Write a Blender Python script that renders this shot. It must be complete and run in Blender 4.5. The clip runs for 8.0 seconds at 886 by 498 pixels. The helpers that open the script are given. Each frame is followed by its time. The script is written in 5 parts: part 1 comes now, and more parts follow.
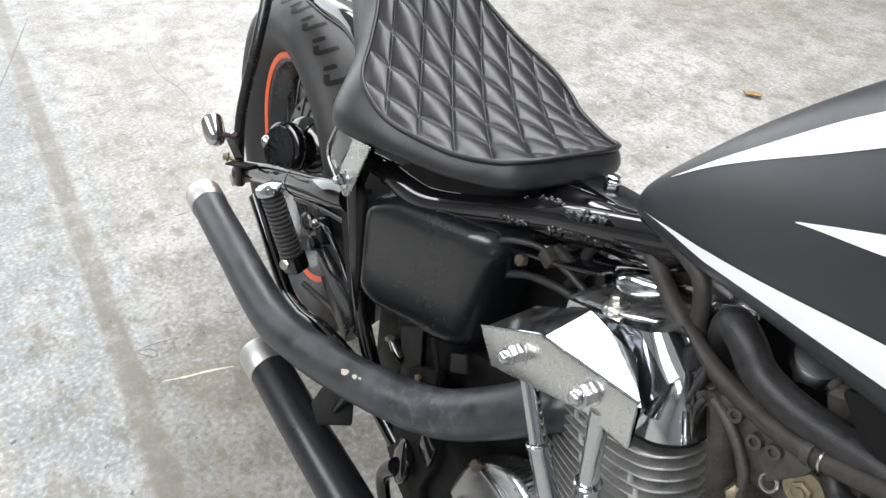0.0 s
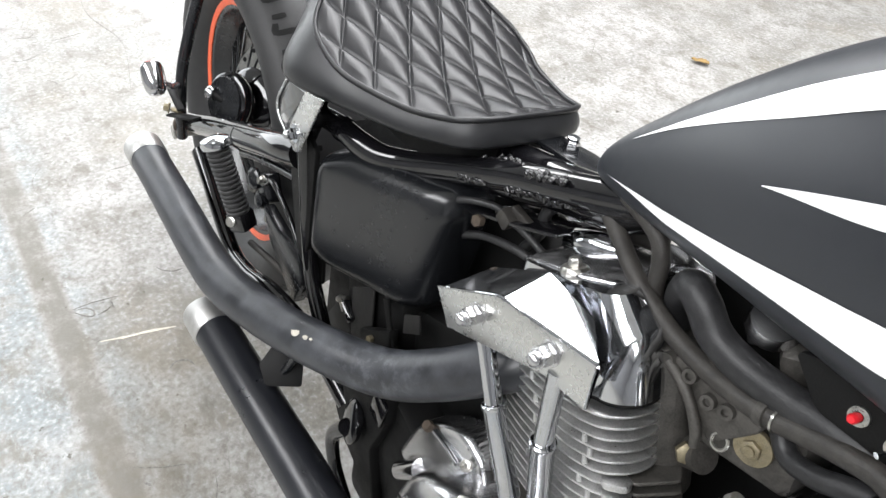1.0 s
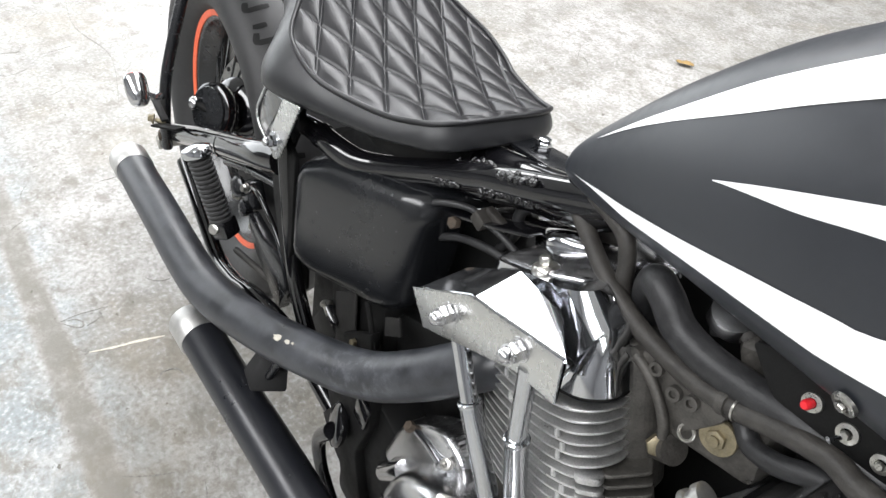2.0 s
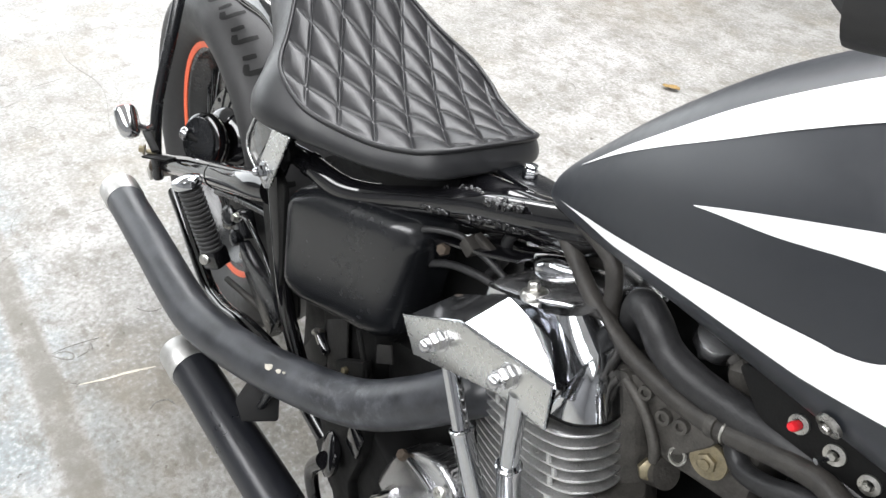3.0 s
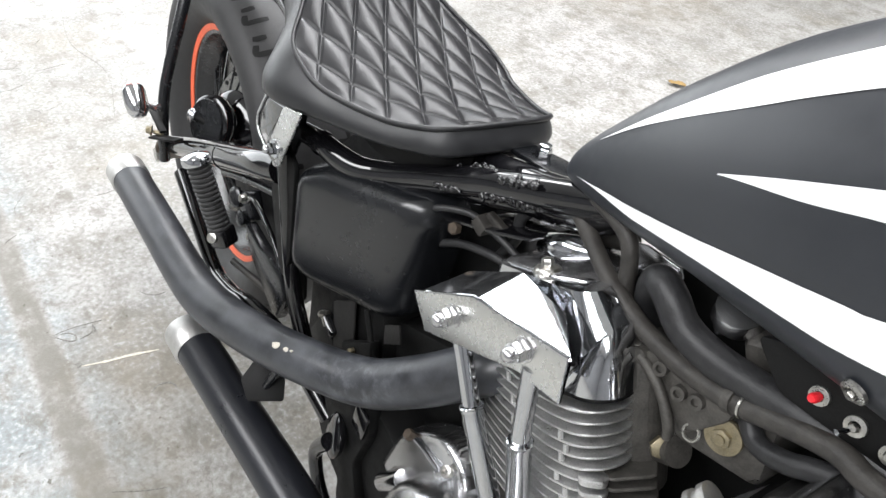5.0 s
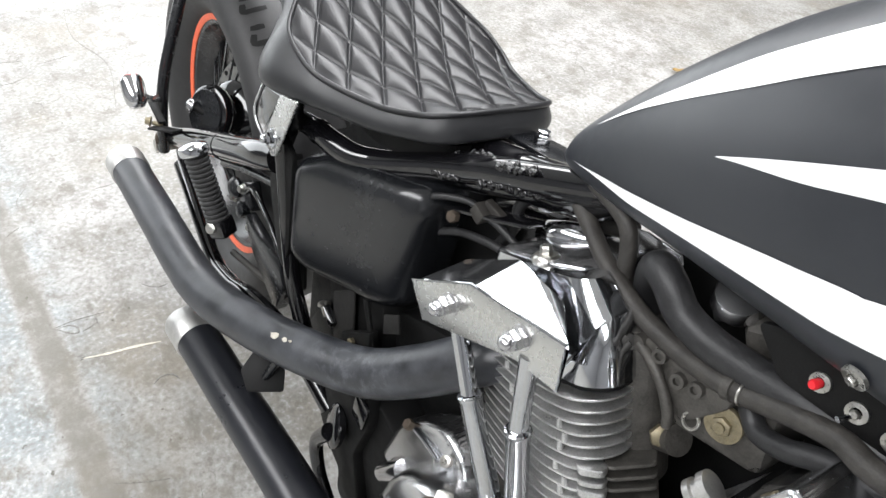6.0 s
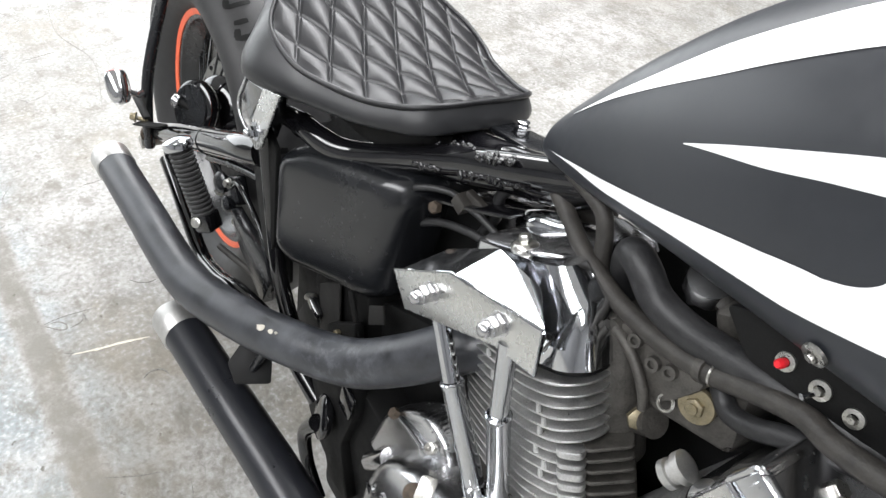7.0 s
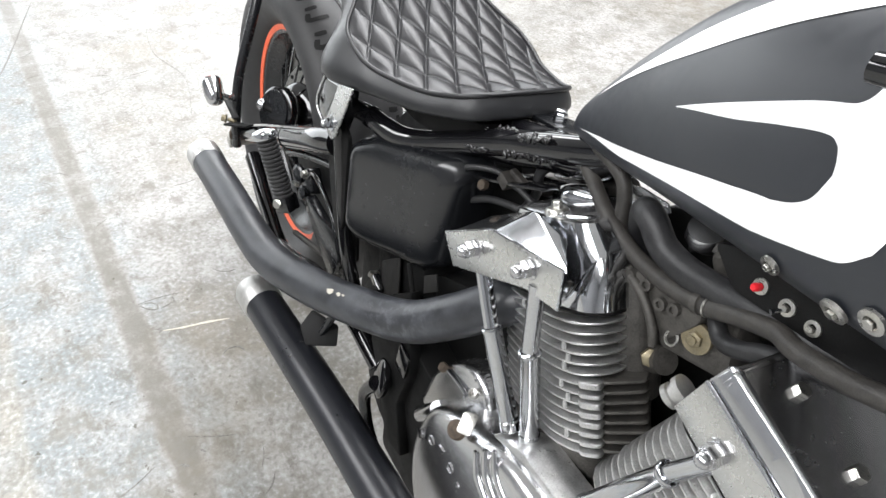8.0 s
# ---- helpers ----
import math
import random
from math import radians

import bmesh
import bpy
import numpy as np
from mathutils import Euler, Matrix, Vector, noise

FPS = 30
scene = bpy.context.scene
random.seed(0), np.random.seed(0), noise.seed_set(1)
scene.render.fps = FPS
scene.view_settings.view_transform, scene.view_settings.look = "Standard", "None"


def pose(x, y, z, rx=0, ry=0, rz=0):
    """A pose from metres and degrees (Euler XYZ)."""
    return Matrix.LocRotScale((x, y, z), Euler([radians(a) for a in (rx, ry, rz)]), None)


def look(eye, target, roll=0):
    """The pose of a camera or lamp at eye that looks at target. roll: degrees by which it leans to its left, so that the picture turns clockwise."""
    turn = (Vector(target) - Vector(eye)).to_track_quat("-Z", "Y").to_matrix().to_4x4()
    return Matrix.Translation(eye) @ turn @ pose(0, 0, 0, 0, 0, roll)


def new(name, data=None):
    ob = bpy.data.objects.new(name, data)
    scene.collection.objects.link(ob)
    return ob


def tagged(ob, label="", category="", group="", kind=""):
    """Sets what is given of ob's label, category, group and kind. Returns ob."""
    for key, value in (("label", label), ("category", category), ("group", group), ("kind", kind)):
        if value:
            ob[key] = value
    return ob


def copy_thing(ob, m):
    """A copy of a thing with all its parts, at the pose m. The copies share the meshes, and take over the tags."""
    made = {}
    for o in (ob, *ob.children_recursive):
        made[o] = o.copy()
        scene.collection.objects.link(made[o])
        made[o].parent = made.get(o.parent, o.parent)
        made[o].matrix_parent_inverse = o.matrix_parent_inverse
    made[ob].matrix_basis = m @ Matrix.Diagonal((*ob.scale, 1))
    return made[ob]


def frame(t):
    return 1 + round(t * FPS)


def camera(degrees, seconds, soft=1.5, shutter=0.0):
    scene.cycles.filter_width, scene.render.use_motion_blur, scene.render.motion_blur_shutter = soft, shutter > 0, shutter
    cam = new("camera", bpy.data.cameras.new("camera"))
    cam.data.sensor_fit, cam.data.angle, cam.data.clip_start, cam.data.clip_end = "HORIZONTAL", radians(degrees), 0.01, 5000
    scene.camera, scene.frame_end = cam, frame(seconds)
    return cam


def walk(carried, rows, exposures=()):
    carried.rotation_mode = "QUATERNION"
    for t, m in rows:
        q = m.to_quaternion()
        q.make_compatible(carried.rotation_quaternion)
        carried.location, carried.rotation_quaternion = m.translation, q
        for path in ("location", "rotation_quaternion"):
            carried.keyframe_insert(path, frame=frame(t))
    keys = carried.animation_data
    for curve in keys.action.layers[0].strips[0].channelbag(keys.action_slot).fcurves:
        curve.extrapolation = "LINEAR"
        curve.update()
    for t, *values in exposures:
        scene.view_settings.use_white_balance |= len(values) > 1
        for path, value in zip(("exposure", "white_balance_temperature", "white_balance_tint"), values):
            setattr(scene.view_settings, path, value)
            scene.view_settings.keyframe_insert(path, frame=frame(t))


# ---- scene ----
cam = camera(65.7, 8.0)
PATH = [
    (0, (0.0149, 0.0158, 1.0474), (-1.1559, 0.7306, -0.0394), -0.3),
    (0.5, (-0.0175, -0.0009, 1.0351), (-1.0719, 0.8155, -0.0989), 4.3),
    (1, (0.0009, 0.0131, 1.0369), (-1.0395, 0.8103, -0.1216), 4.4),
    (1.5, (0.0166, 0.0210, 1.0386), (-1.0202, 0.8207, -0.1234), 4),
    (3, (0.0245, 0.0245, 1.0456), (-1.0439, 0.8715, -0.0508), 3),
    (3.5, (0.0289, 0.0298, 1.0413), (-1.0395, 0.8838, -0.0499), 3),
    (4, (0.0280, 0.0236, 1.0386), (-1.0351, 0.8855, -0.0525), 3.7),
    (4.5, (0.0262, 0.0166, 1.0342), (-1.0360, 0.8759, -0.0595), 4.2),
    (5, (0.0254, 0.0096, 1.0281), (-1.0386, 0.8566, -0.0726), 4.1),
    (6.5, (0.0315, 0.0201, 1.0211), (-1.0255, 0.8479, -0.1024), 3.2),
    (7, (0.0403, 0.0192, 1.0246), (-1.0001, 0.8601, -0.1024), 3.4),
    (7.5, (0.0595, 0.0105, 1.0255), (-0.9966, 0.8295, -0.1041), 2.7),
    (8, (0.1453, -0.0341, 1.0430), (-1.0202, 0.6956, -0.0394), 0.5),
]
walk(cam, [(t, look(eye, target, roll)) for t, eye, target, roll in PATH], ((0.0, -0.22), (0.6, -0.08), (1.2, 0.0), (8.0, 0.0)))


# ---- world and light ----
world = bpy.data.worlds.new("workshop_air")
scene.world = world
world.use_nodes = True
world.node_tree.nodes["Background"].inputs[0].default_value = (0.9, 0.95, 1.0, 1)
world.node_tree.nodes["Background"].inputs[1].default_value = 0.25


LAMP_GLOW = 12.4
DAYLIGHT = 3.6

# ---- materials ----
def mat(name, color, rough=0.5, metal=0.0, var=0.15, scale=30.0, bump=0.0, bump_scale=200.0, coat=0.0, dust=0.0,
        dust_color=(0.35, 0.33, 0.3), rough_var=0.15, spec=0.5):
    """Principled surface with two scales of colour and gloss variation, a fine bump and, where asked, dust in blotches."""
    m = bpy.data.materials.new(name)
    m.use_nodes = True
    nt = m.node_tree
    b = nt.nodes["Principled BSDF"]
    b.inputs["Metallic"].default_value = metal
    b.inputs["Coat Weight"].default_value = coat
    b.inputs["Coat Roughness"].default_value = 0.05
    b.inputs["Specular IOR Level"].default_value = spec
    tc = nt.nodes.new("ShaderNodeTexCoord")
    big = nt.nodes.new("ShaderNodeTexNoise")
    big.inputs["Scale"].default_value, big.inputs["Detail"].default_value = scale, 6
    fine = nt.nodes.new("ShaderNodeTexNoise")
    fine.inputs["Scale"].default_value, fine.inputs["Detail"].default_value = scale * 9, 3
    for n in (big, fine):
        nt.links.new(tc.outputs["Object"], n.inputs["Vector"])
    add = nt.nodes.new("ShaderNodeMath")
    add.operation = "ADD"
    nt.links.new(big.outputs["Fac"], add.inputs[0])
    nt.links.new(fine.outputs["Fac"], add.inputs[1])
    ramp = nt.nodes.new("ShaderNodeMapRange")
    ramp.inputs["From Min"].default_value, ramp.inputs["From Max"].default_value = 0.7, 1.3
    ramp.inputs["To Min"].default_value, ramp.inputs["To Max"].default_value = 1 - var, 1 + var
    nt.links.new(add.outputs[0], ramp.inputs["Value"])
    mul = nt.nodes.new("ShaderNodeMix")
    mul.data_type, mul.blend_type = "RGBA", "MULTIPLY"
    mul.inputs[0].default_value = 1
    mul.inputs[6].default_value = (*color, 1)
    nt.links.new(ramp.outputs[0], mul.inputs[7])
    col = mul.outputs[2]
    r2 = nt.nodes.new("ShaderNodeMapRange")
    r2.inputs["From Min"].default_value, r2.inputs["From Max"].default_value = 0.7, 1.3
    r2.inputs["To Min"].default_value, r2.inputs["To Max"].default_value = max(rough * (1 - rough_var), 0.02), min(rough * (1 + rough_var), 1)
    nt.links.new(add.outputs[0], r2.inputs["Value"])
    rough_out = r2.outputs[0]
    if dust:
        dn = nt.nodes.new("ShaderNodeTexNoise")
        dn.inputs["Scale"].default_value, dn.inputs["Detail"].default_value, dn.inputs["Roughness"].default_value = scale * 1.7, 9, 0.72
        nt.links.new(tc.outputs["Object"], dn.inputs["Vector"])
        dr = nt.nodes.new("ShaderNodeMapRange")
        dr.inputs["From Min"].default_value, dr.inputs["From Max"].default_value = 0.38, 0.85
        dr.inputs["To Max"].default_value = dust
        nt.links.new(dn.outputs["Fac"], dr.inputs["Value"])
        mx = nt.nodes.new("ShaderNodeMix")
        mx.data_type = "RGBA"
        mx.inputs[7].default_value = (*dust_color, 1)
        nt.links.new(dr.outputs[0], mx.inputs[0])
        nt.links.new(col, mx.inputs[6])
        col = mx.outputs[2]
        mr = nt.nodes.new("ShaderNodeMix")
        mr.inputs[3].default_value = 0.85
        nt.links.new(dr.outputs[0], mr.inputs[0])
        nt.links.new(rough_out, mr.inputs[2])
        rough_out = mr.outputs[0]
        if metal:
            inv = nt.nodes.new("ShaderNodeMath")
            inv.operation = "SUBTRACT"
            inv.inputs[0].default_value = metal
            nt.links.new(dr.outputs[0], inv.inputs[1])
            inv.use_clamp = True
            nt.links.new(inv.outputs[0], b.inputs["Metallic"])
    nt.links.new(col, b.inputs["Base Color"])
    nt.links.new(rough_out, b.inputs["Roughness"])
    if bump:
        bn = nt.nodes.new("ShaderNodeTexNoise")
        bn.inputs["Scale"].default_value, bn.inputs["Detail"].default_value = bump_scale, 1.5
        nt.links.new(tc.outputs["Object"], bn.inputs["Vector"])
        bp = nt.nodes.new("ShaderNodeBump")
        bp.inputs["Strength"].default_value, bp.inputs["Distance"].default_value = bump, 0.001
        nt.links.new(bn.outputs["Fac"], bp.inputs["Height"])
        nt.links.new(bp.outputs[0], b.inputs["Normal"])
    return m


M = dict(
    chrome=mat("chrome", (0.58, 0.59, 0.61), 0.07, 1.0, 0.05, 40, 0.0, 300, rough_var=0.4),
    chrome_dull=mat("dusty_chrome", (0.5, 0.5, 0.51), 0.14, 1.0, 0.12, 110, 0.0, 300, rough_var=0.5, dust=0.22, dust_color=(0.16, 0.155, 0.15)),
    polished=mat("polished_alloy", (0.60, 0.60, 0.61), 0.17, 1.0, 0.06, 10, 0.0, 60, rough_var=0.2),
    alloy=mat("satin_alloy", (0.62, 0.62, 0.63), 0.23, 1.0, 0.06, 10, 0.0, 40, rough_var=0.2),
    brushed=mat("brushed_plate", (0.66, 0.66, 0.65), 0.27, 1.0, 0.05, 20, 0.0, 300, rough_var=0.08, dust=0.02, dust_color=(0.4, 0.39, 0.37)),
    alu=mat("cast_aluminium", (0.66, 0.66, 0.655), 0.30, 0.95, 0.2, 80, 0.2, 600, dust=0.2, dust_color=(0.26, 0.25, 0.24)),
    casting=mat("grimy_casting", (0.055, 0.052, 0.047), 0.5, 0.4, 0.4, 60, 0.4, 400, dust=0.4, dust_color=(0.11, 0.10, 0.088)),
    steel=mat("steel_tip", (0.6, 0.595, 0.58), 0.42, 1.0, 0.12, 90, 0.1, 600, dust=0.2),
    zinc=mat("zinc_bolt", (0.5, 0.49, 0.46), 0.3, 1.0, 0.2, 120, 0.1, 500),
    brass=mat("brass_fitting", (0.24, 0.205, 0.13), 0.45, 0.8, 0.3, 150, 0.2, 600, dust=0.3),
    gloss=mat("gloss_black_paint", (0.004, 0.004, 0.005), 0.07, 0.0, 0.3, 40, 0.04, 60, coat=0.6, dust=0.05, dust_color=(0.10, 0.095, 0.09)),
    satin=mat("satin_black_paint", (0.008, 0.0087, 0.0102), 0.25, 0.0, 0.12, 12, 0.0, 200, spec=0.65),
    matte_tank=mat("matte_black_tank_paint", (0.020, 0.0222, 0.0268), 0.38, 0.0, 0.08, 14, 0.0, 500, spec=0.55),
    white=mat("white_tank_paint", (0.86, 0.87, 0.88), 0.42, 0.0, 0.02, 14, 0.0, 1200),
    # bluish dust tone is raised to carry the pipe's sheen as well
    pipe=mat("heatproof_black_paint", (0.015, 0.016, 0.019), 0.32, 0.0, 0.2, 14, 0.06, 260, dust=0.55, dust_color=(0.10, 0.107, 0.122), spec=0.6),
    grime=mat("dusty_black_plastic", (0.007, 0.0068, 0.0065), 0.6, 0.0, 0.35, 60, 0.2, 400, dust=0.45, dust_color=(0.032, 0.029, 0.025)),
    chrome_dust=mat("chrome_with_specks_of_dust", (0.62, 0.63, 0.65), 0.08, 1.0, 0.06, 120, 0.0, 300, rough_var=0.3, dust=0.06, dust_color=(0.22, 0.215, 0.21)),
    pipe_low=mat("satin_black_pipe_paint", (0.012, 0.013, 0.0165), 0.32, 0.0, 0.12, 10, 0.0, 200, spec=0.55),
    leather=mat("black_leather", (0.009, 0.009, 0.0105), 0.40, 0.0, 0.10, 30, 0.03, 160, rough_var=0.1, spec=0.5),
    leather_side=mat("smooth_black_vinyl", (0.015, 0.0155, 0.017), 0.42, 0.0, 0.10, 20, 0.03, 160),
    rubber=mat("tyre_rubber", (0.018, 0.018, 0.019), 0.55, 0.0, 0.25, 40, 0.15, 400, dust=0.25, dust_color=(0.07, 0.067, 0.063)),
    hose=mat("rubber_hose", (0.022, 0.020, 0.018), 0.5, 0.0, 0.25, 60, 0.3, 700, dust=0.5, dust_color=(0.095, 0.088, 0.077)),
    # low gloss also stands in for shade where this fills dark gaps
    black=mat("black_plastic_and_shade", (0.004, 0.004, 0.004), 0.6, 0.0, 0.3, 60, 0.2, 500, spec=0.22),
    orange=mat("orange_rim_tape", (0.80, 0.14, 0.06), 0.45, 0.0, 0.12, 60),
    red=mat("red_button", (0.7, 0.02, 0.03), 0.35, 0.0, 0.1, 60),
    chip=mat("chipped_paint", (0.40, 0.375, 0.32), 0.6, 0.0, 0.3, 120),
    rusty=mat("rusty_steel", (0.085, 0.066, 0.05), 0.7, 0.4, 0.5, 150, 0.5, 500),
    rubber_hose=mat("clean_rubber_hose", (0.010, 0.010, 0.011), 0.45, 0.0, 0.3, 60, 0.25, 500, dust=0.3, dust_color=(0.09, 0.09, 0.09)),
    scuffed=mat("scuffed_paint", (0.42, 0.42, 0.41), 0.4, 0.3, 0.5, 200, 0.2, 400),
    scrape=mat("dried_filler", (0.62, 0.58, 0.50), 0.7, 0.0, 0.25, 150),
    scuff=mat("rubber_scuff", (0.19, 0.183, 0.168), 0.7, 0.0, 0.5, 200),
    leafm=mat("dry_leaf", (0.26, 0.17, 0.06), 0.7, 0.0, 0.4, 90),
)



def scuff_patch(material, centre, near, far, color):
    """Worn paint round one spot of a surface, broken up by noise."""
    nt = material.node_tree
    N, Lk = nt.nodes.new, nt.links.new
    b = nt.nodes["Principled BSDF"]
    was = b.inputs["Base Color"].links[0].from_socket
    tc = N("ShaderNodeTexCoord")
    gap = N("ShaderNodeVectorMath")
    gap.operation = "DISTANCE"
    gap.inputs[1].default_value = centre
    Lk(tc.outputs["Object"], gap.inputs[0])
    fall = N("ShaderNodeMapRange")
    fall.inputs["From Min"].default_value, fall.inputs["From Max"].default_value = far, near
    Lk(gap.outputs["Value"], fall.inputs["Value"])
    n = N("ShaderNodeTexNoise")
    n.inputs["Scale"].default_value, n.inputs["Detail"].default_value, n.inputs["Roughness"].default_value = 75, 8, 0.7
    Lk(tc.outputs["Object"], n.inputs["Vector"])
    r = N("ShaderNodeMapRange")
    r.inputs["From Min"].default_value, r.inputs["From Max"].default_value = 0.48, 0.70
    Lk(n.outputs["Fac"], r.inputs["Value"])
    f = N("ShaderNodeMath")
    f.operation = "MULTIPLY"
    Lk(fall.outputs[0], f.inputs[0])
    Lk(r.outputs[0], f.inputs[1])
    mx = N("ShaderNodeMix")
    mx.data_type = "RGBA"
    mx.inputs[7].default_value = (*color, 1)
    Lk(f.outputs[0], mx.inputs[0])
    Lk(was, mx.inputs[6])
    Lk(mx.outputs[2], b.inputs["Base Color"])


scuff_patch(M["pipe"], (0.735, -0.150, 0.450), 0.015, 0.10, (0.095, 0.10, 0.112))

# ---- mesh helpers ----
def part(name, bm, material, parent, label="", smooth=40):
    me = bpy.data.meshes.new(name)
    bmesh.ops.recalc_face_normals(bm, faces=bm.faces)
    bm.to_mesh(me)
    bm.free()
    me.materials.append(M[material])
    for p in me.polygons:
        p.use_smooth = True
    me.set_sharp_from_angle(angle=radians(smooth))
    ob = new(name, me)
    if parent is not None:
        ob.parent = parent
    if label:
        ob["label"] = label
    return ob


def grid_mesh(rings, closed=True, caps=True):
    """Joins rings of points (all of one length) by quads."""
    bm = bmesh.new()
    vs = [[bm.verts.new(p) for p in r] for r in rings]
    n = len(rings[0])
    for a, b in zip(vs, vs[1:]):
        for i in range(n if closed else n - 1):
            bm.faces.new((a[i], a[(i + 1) % n], b[(i + 1) % n], b[i]))
    if closed and caps:
        bm.faces.new(vs[0])
        bm.faces.new(vs[-1])
    return bm


def merge(*bms):
    out = bms[0]
    for b in bms[1:]:
        me = bpy.data.meshes.new("tmp")
        b.to_mesh(me)
        b.free()
        out.from_mesh(me)
        bpy.data.meshes.remove(me)
    return out


def spline(pts, n=10):
    """A smooth line through the points."""
    P = [np.array(p, float) for p in pts]
    P = [2 * P[0] - P[1], *P, 2 * P[-1] - P[-2]]
    out = []
    for i in range(1, len(P) - 2):
        for k in range(n):
            t = k / n
            out.append(0.5 * (2 * P[i] + (P[i + 1] - P[i - 1]) * t + (2 * P[i - 1] - 5 * P[i] + 4 * P[i + 1] - P[i + 2]) * t * t
                              + (3 * P[i] - P[i - 1] - 3 * P[i + 1] + P[i + 2]) * t ** 3))
    out.append(P[-2])
    return out


def tube(pts, radius, seg=16, n=8, caps=True, smooth=True):
    """A round tube along a smooth line; radius is one number or one for each control point."""
    rad = radius if isinstance(radius, (list, tuple)) else [radius] * len(pts)
    line = spline([(*p, r) for p, r in zip(pts, rad)], n) if smooth else [np.array((*p, r)) for p, r in zip(pts, rad)]
    side = None
    rings = []
    for i, q in enumerate(line):
        d = Vector(line[min(i + 1, len(line) - 1)][:3] - line[max(i - 1, 0)][:3]).normalized()
        if side is None:
            side = d.orthogonal().normalized()
        side = (side - d * side.dot(d)).normalized()
        up = d.cross(side)
        rings.append([Vector(q[:3]) + (side * math.cos(a) + up * math.sin(a)) * q[3] for a in (2 * math.pi * k / seg for k in range(seg))])
    return grid_mesh(rings, True, caps)


def lathe(profile, origin, axis, seg=32, close=False):
    """Turns (radius, height) pairs round an axis through origin."""
    d = Vector(axis).normalized()
    s = d.orthogonal().normalized()
    u = d.cross(s)
    o = Vector(origin)
    rings = [[o + d * h + (s * math.cos(a) + u * math.sin(a)) * max(r, 1e-5) for a in (2 * math.pi * k / seg for k in range(seg))] for r, h in profile]
    if close:
        rings.append(rings[0])
        bm = grid_mesh(rings, True, False)
        bmesh.ops.remove_doubles(bm, verts=bm.verts, dist=1e-6)
        return bm
    return grid_mesh(rings, True, True)


def box(size, m=None, bevel=0.002, seg=2):
    bm = bmesh.new()
    bmesh.ops.create_cube(bm, size=1)
    bmesh.ops.scale(bm, vec=size, verts=bm.verts)
    if bevel:
        bmesh.ops.bevel(bm, geom=bm.edges[:], offset=bevel, segments=seg, profile=0.5, affect="EDGES")
    if m is not None:
        bmesh.ops.transform(bm, matrix=m, verts=bm.verts)
    return bm


def prism(outline, h0, h1, m=None, bevel=0.0, seg=2):
    """Extrudes an outline of (x, y) from z = h0 to h1, then moves it by m."""
    bm = grid_mesh([[(x, y, h) for x, y in outline] for h in (h0, h1)])
    bmesh.ops.recalc_face_normals(bm, faces=bm.faces)
    if bevel:
        bmesh.ops.bevel(bm, geom=bm.edges[:], offset=bevel, segments=seg, profile=0.5, affect="EDGES")
    if m is not None:
        bmesh.ops.transform(bm, matrix=m, verts=bm.verts)
    return bm


def hex_bolt(at, axis, across, height, washer=0.0, dome=False, seg=6):
    """A hexagon head (or a capped nut) on an optional washer, pointing along axis."""
    r = across / 2 / math.cos(math.pi / 6)
    prof = [(r * 0.9, 0), (r, height * 0.08), (r, height * 0.85), (r * 0.86, height)]
    b = lathe(prof, at, axis, seg)
    bms = [b]
    if washer:
        bms.append(lathe([(washer, -0.0015), (washer, 0.0003), (washer * 0.97, 0.0008)], at, axis, 20))
    if dome:
        top = Vector(at) + Vector(axis).normalized() * height * 0.95
        q = across * 0.42
        bms.append(lathe([(q, 0), (q, q * 0.5), (q * 0.8, q * 1.0), (q * 0.4, q * 1.25), (0.0003, q * 1.3)], top, axis, 16))
    return merge(*bms)


def smooth_table(xs, ys):
    """A smooth curve through a few stations."""
    line = np.array(spline(list(zip(xs, ys)), 24))
    return lambda x: float(np.interp(x, line[:, 0], line[:, 1]))


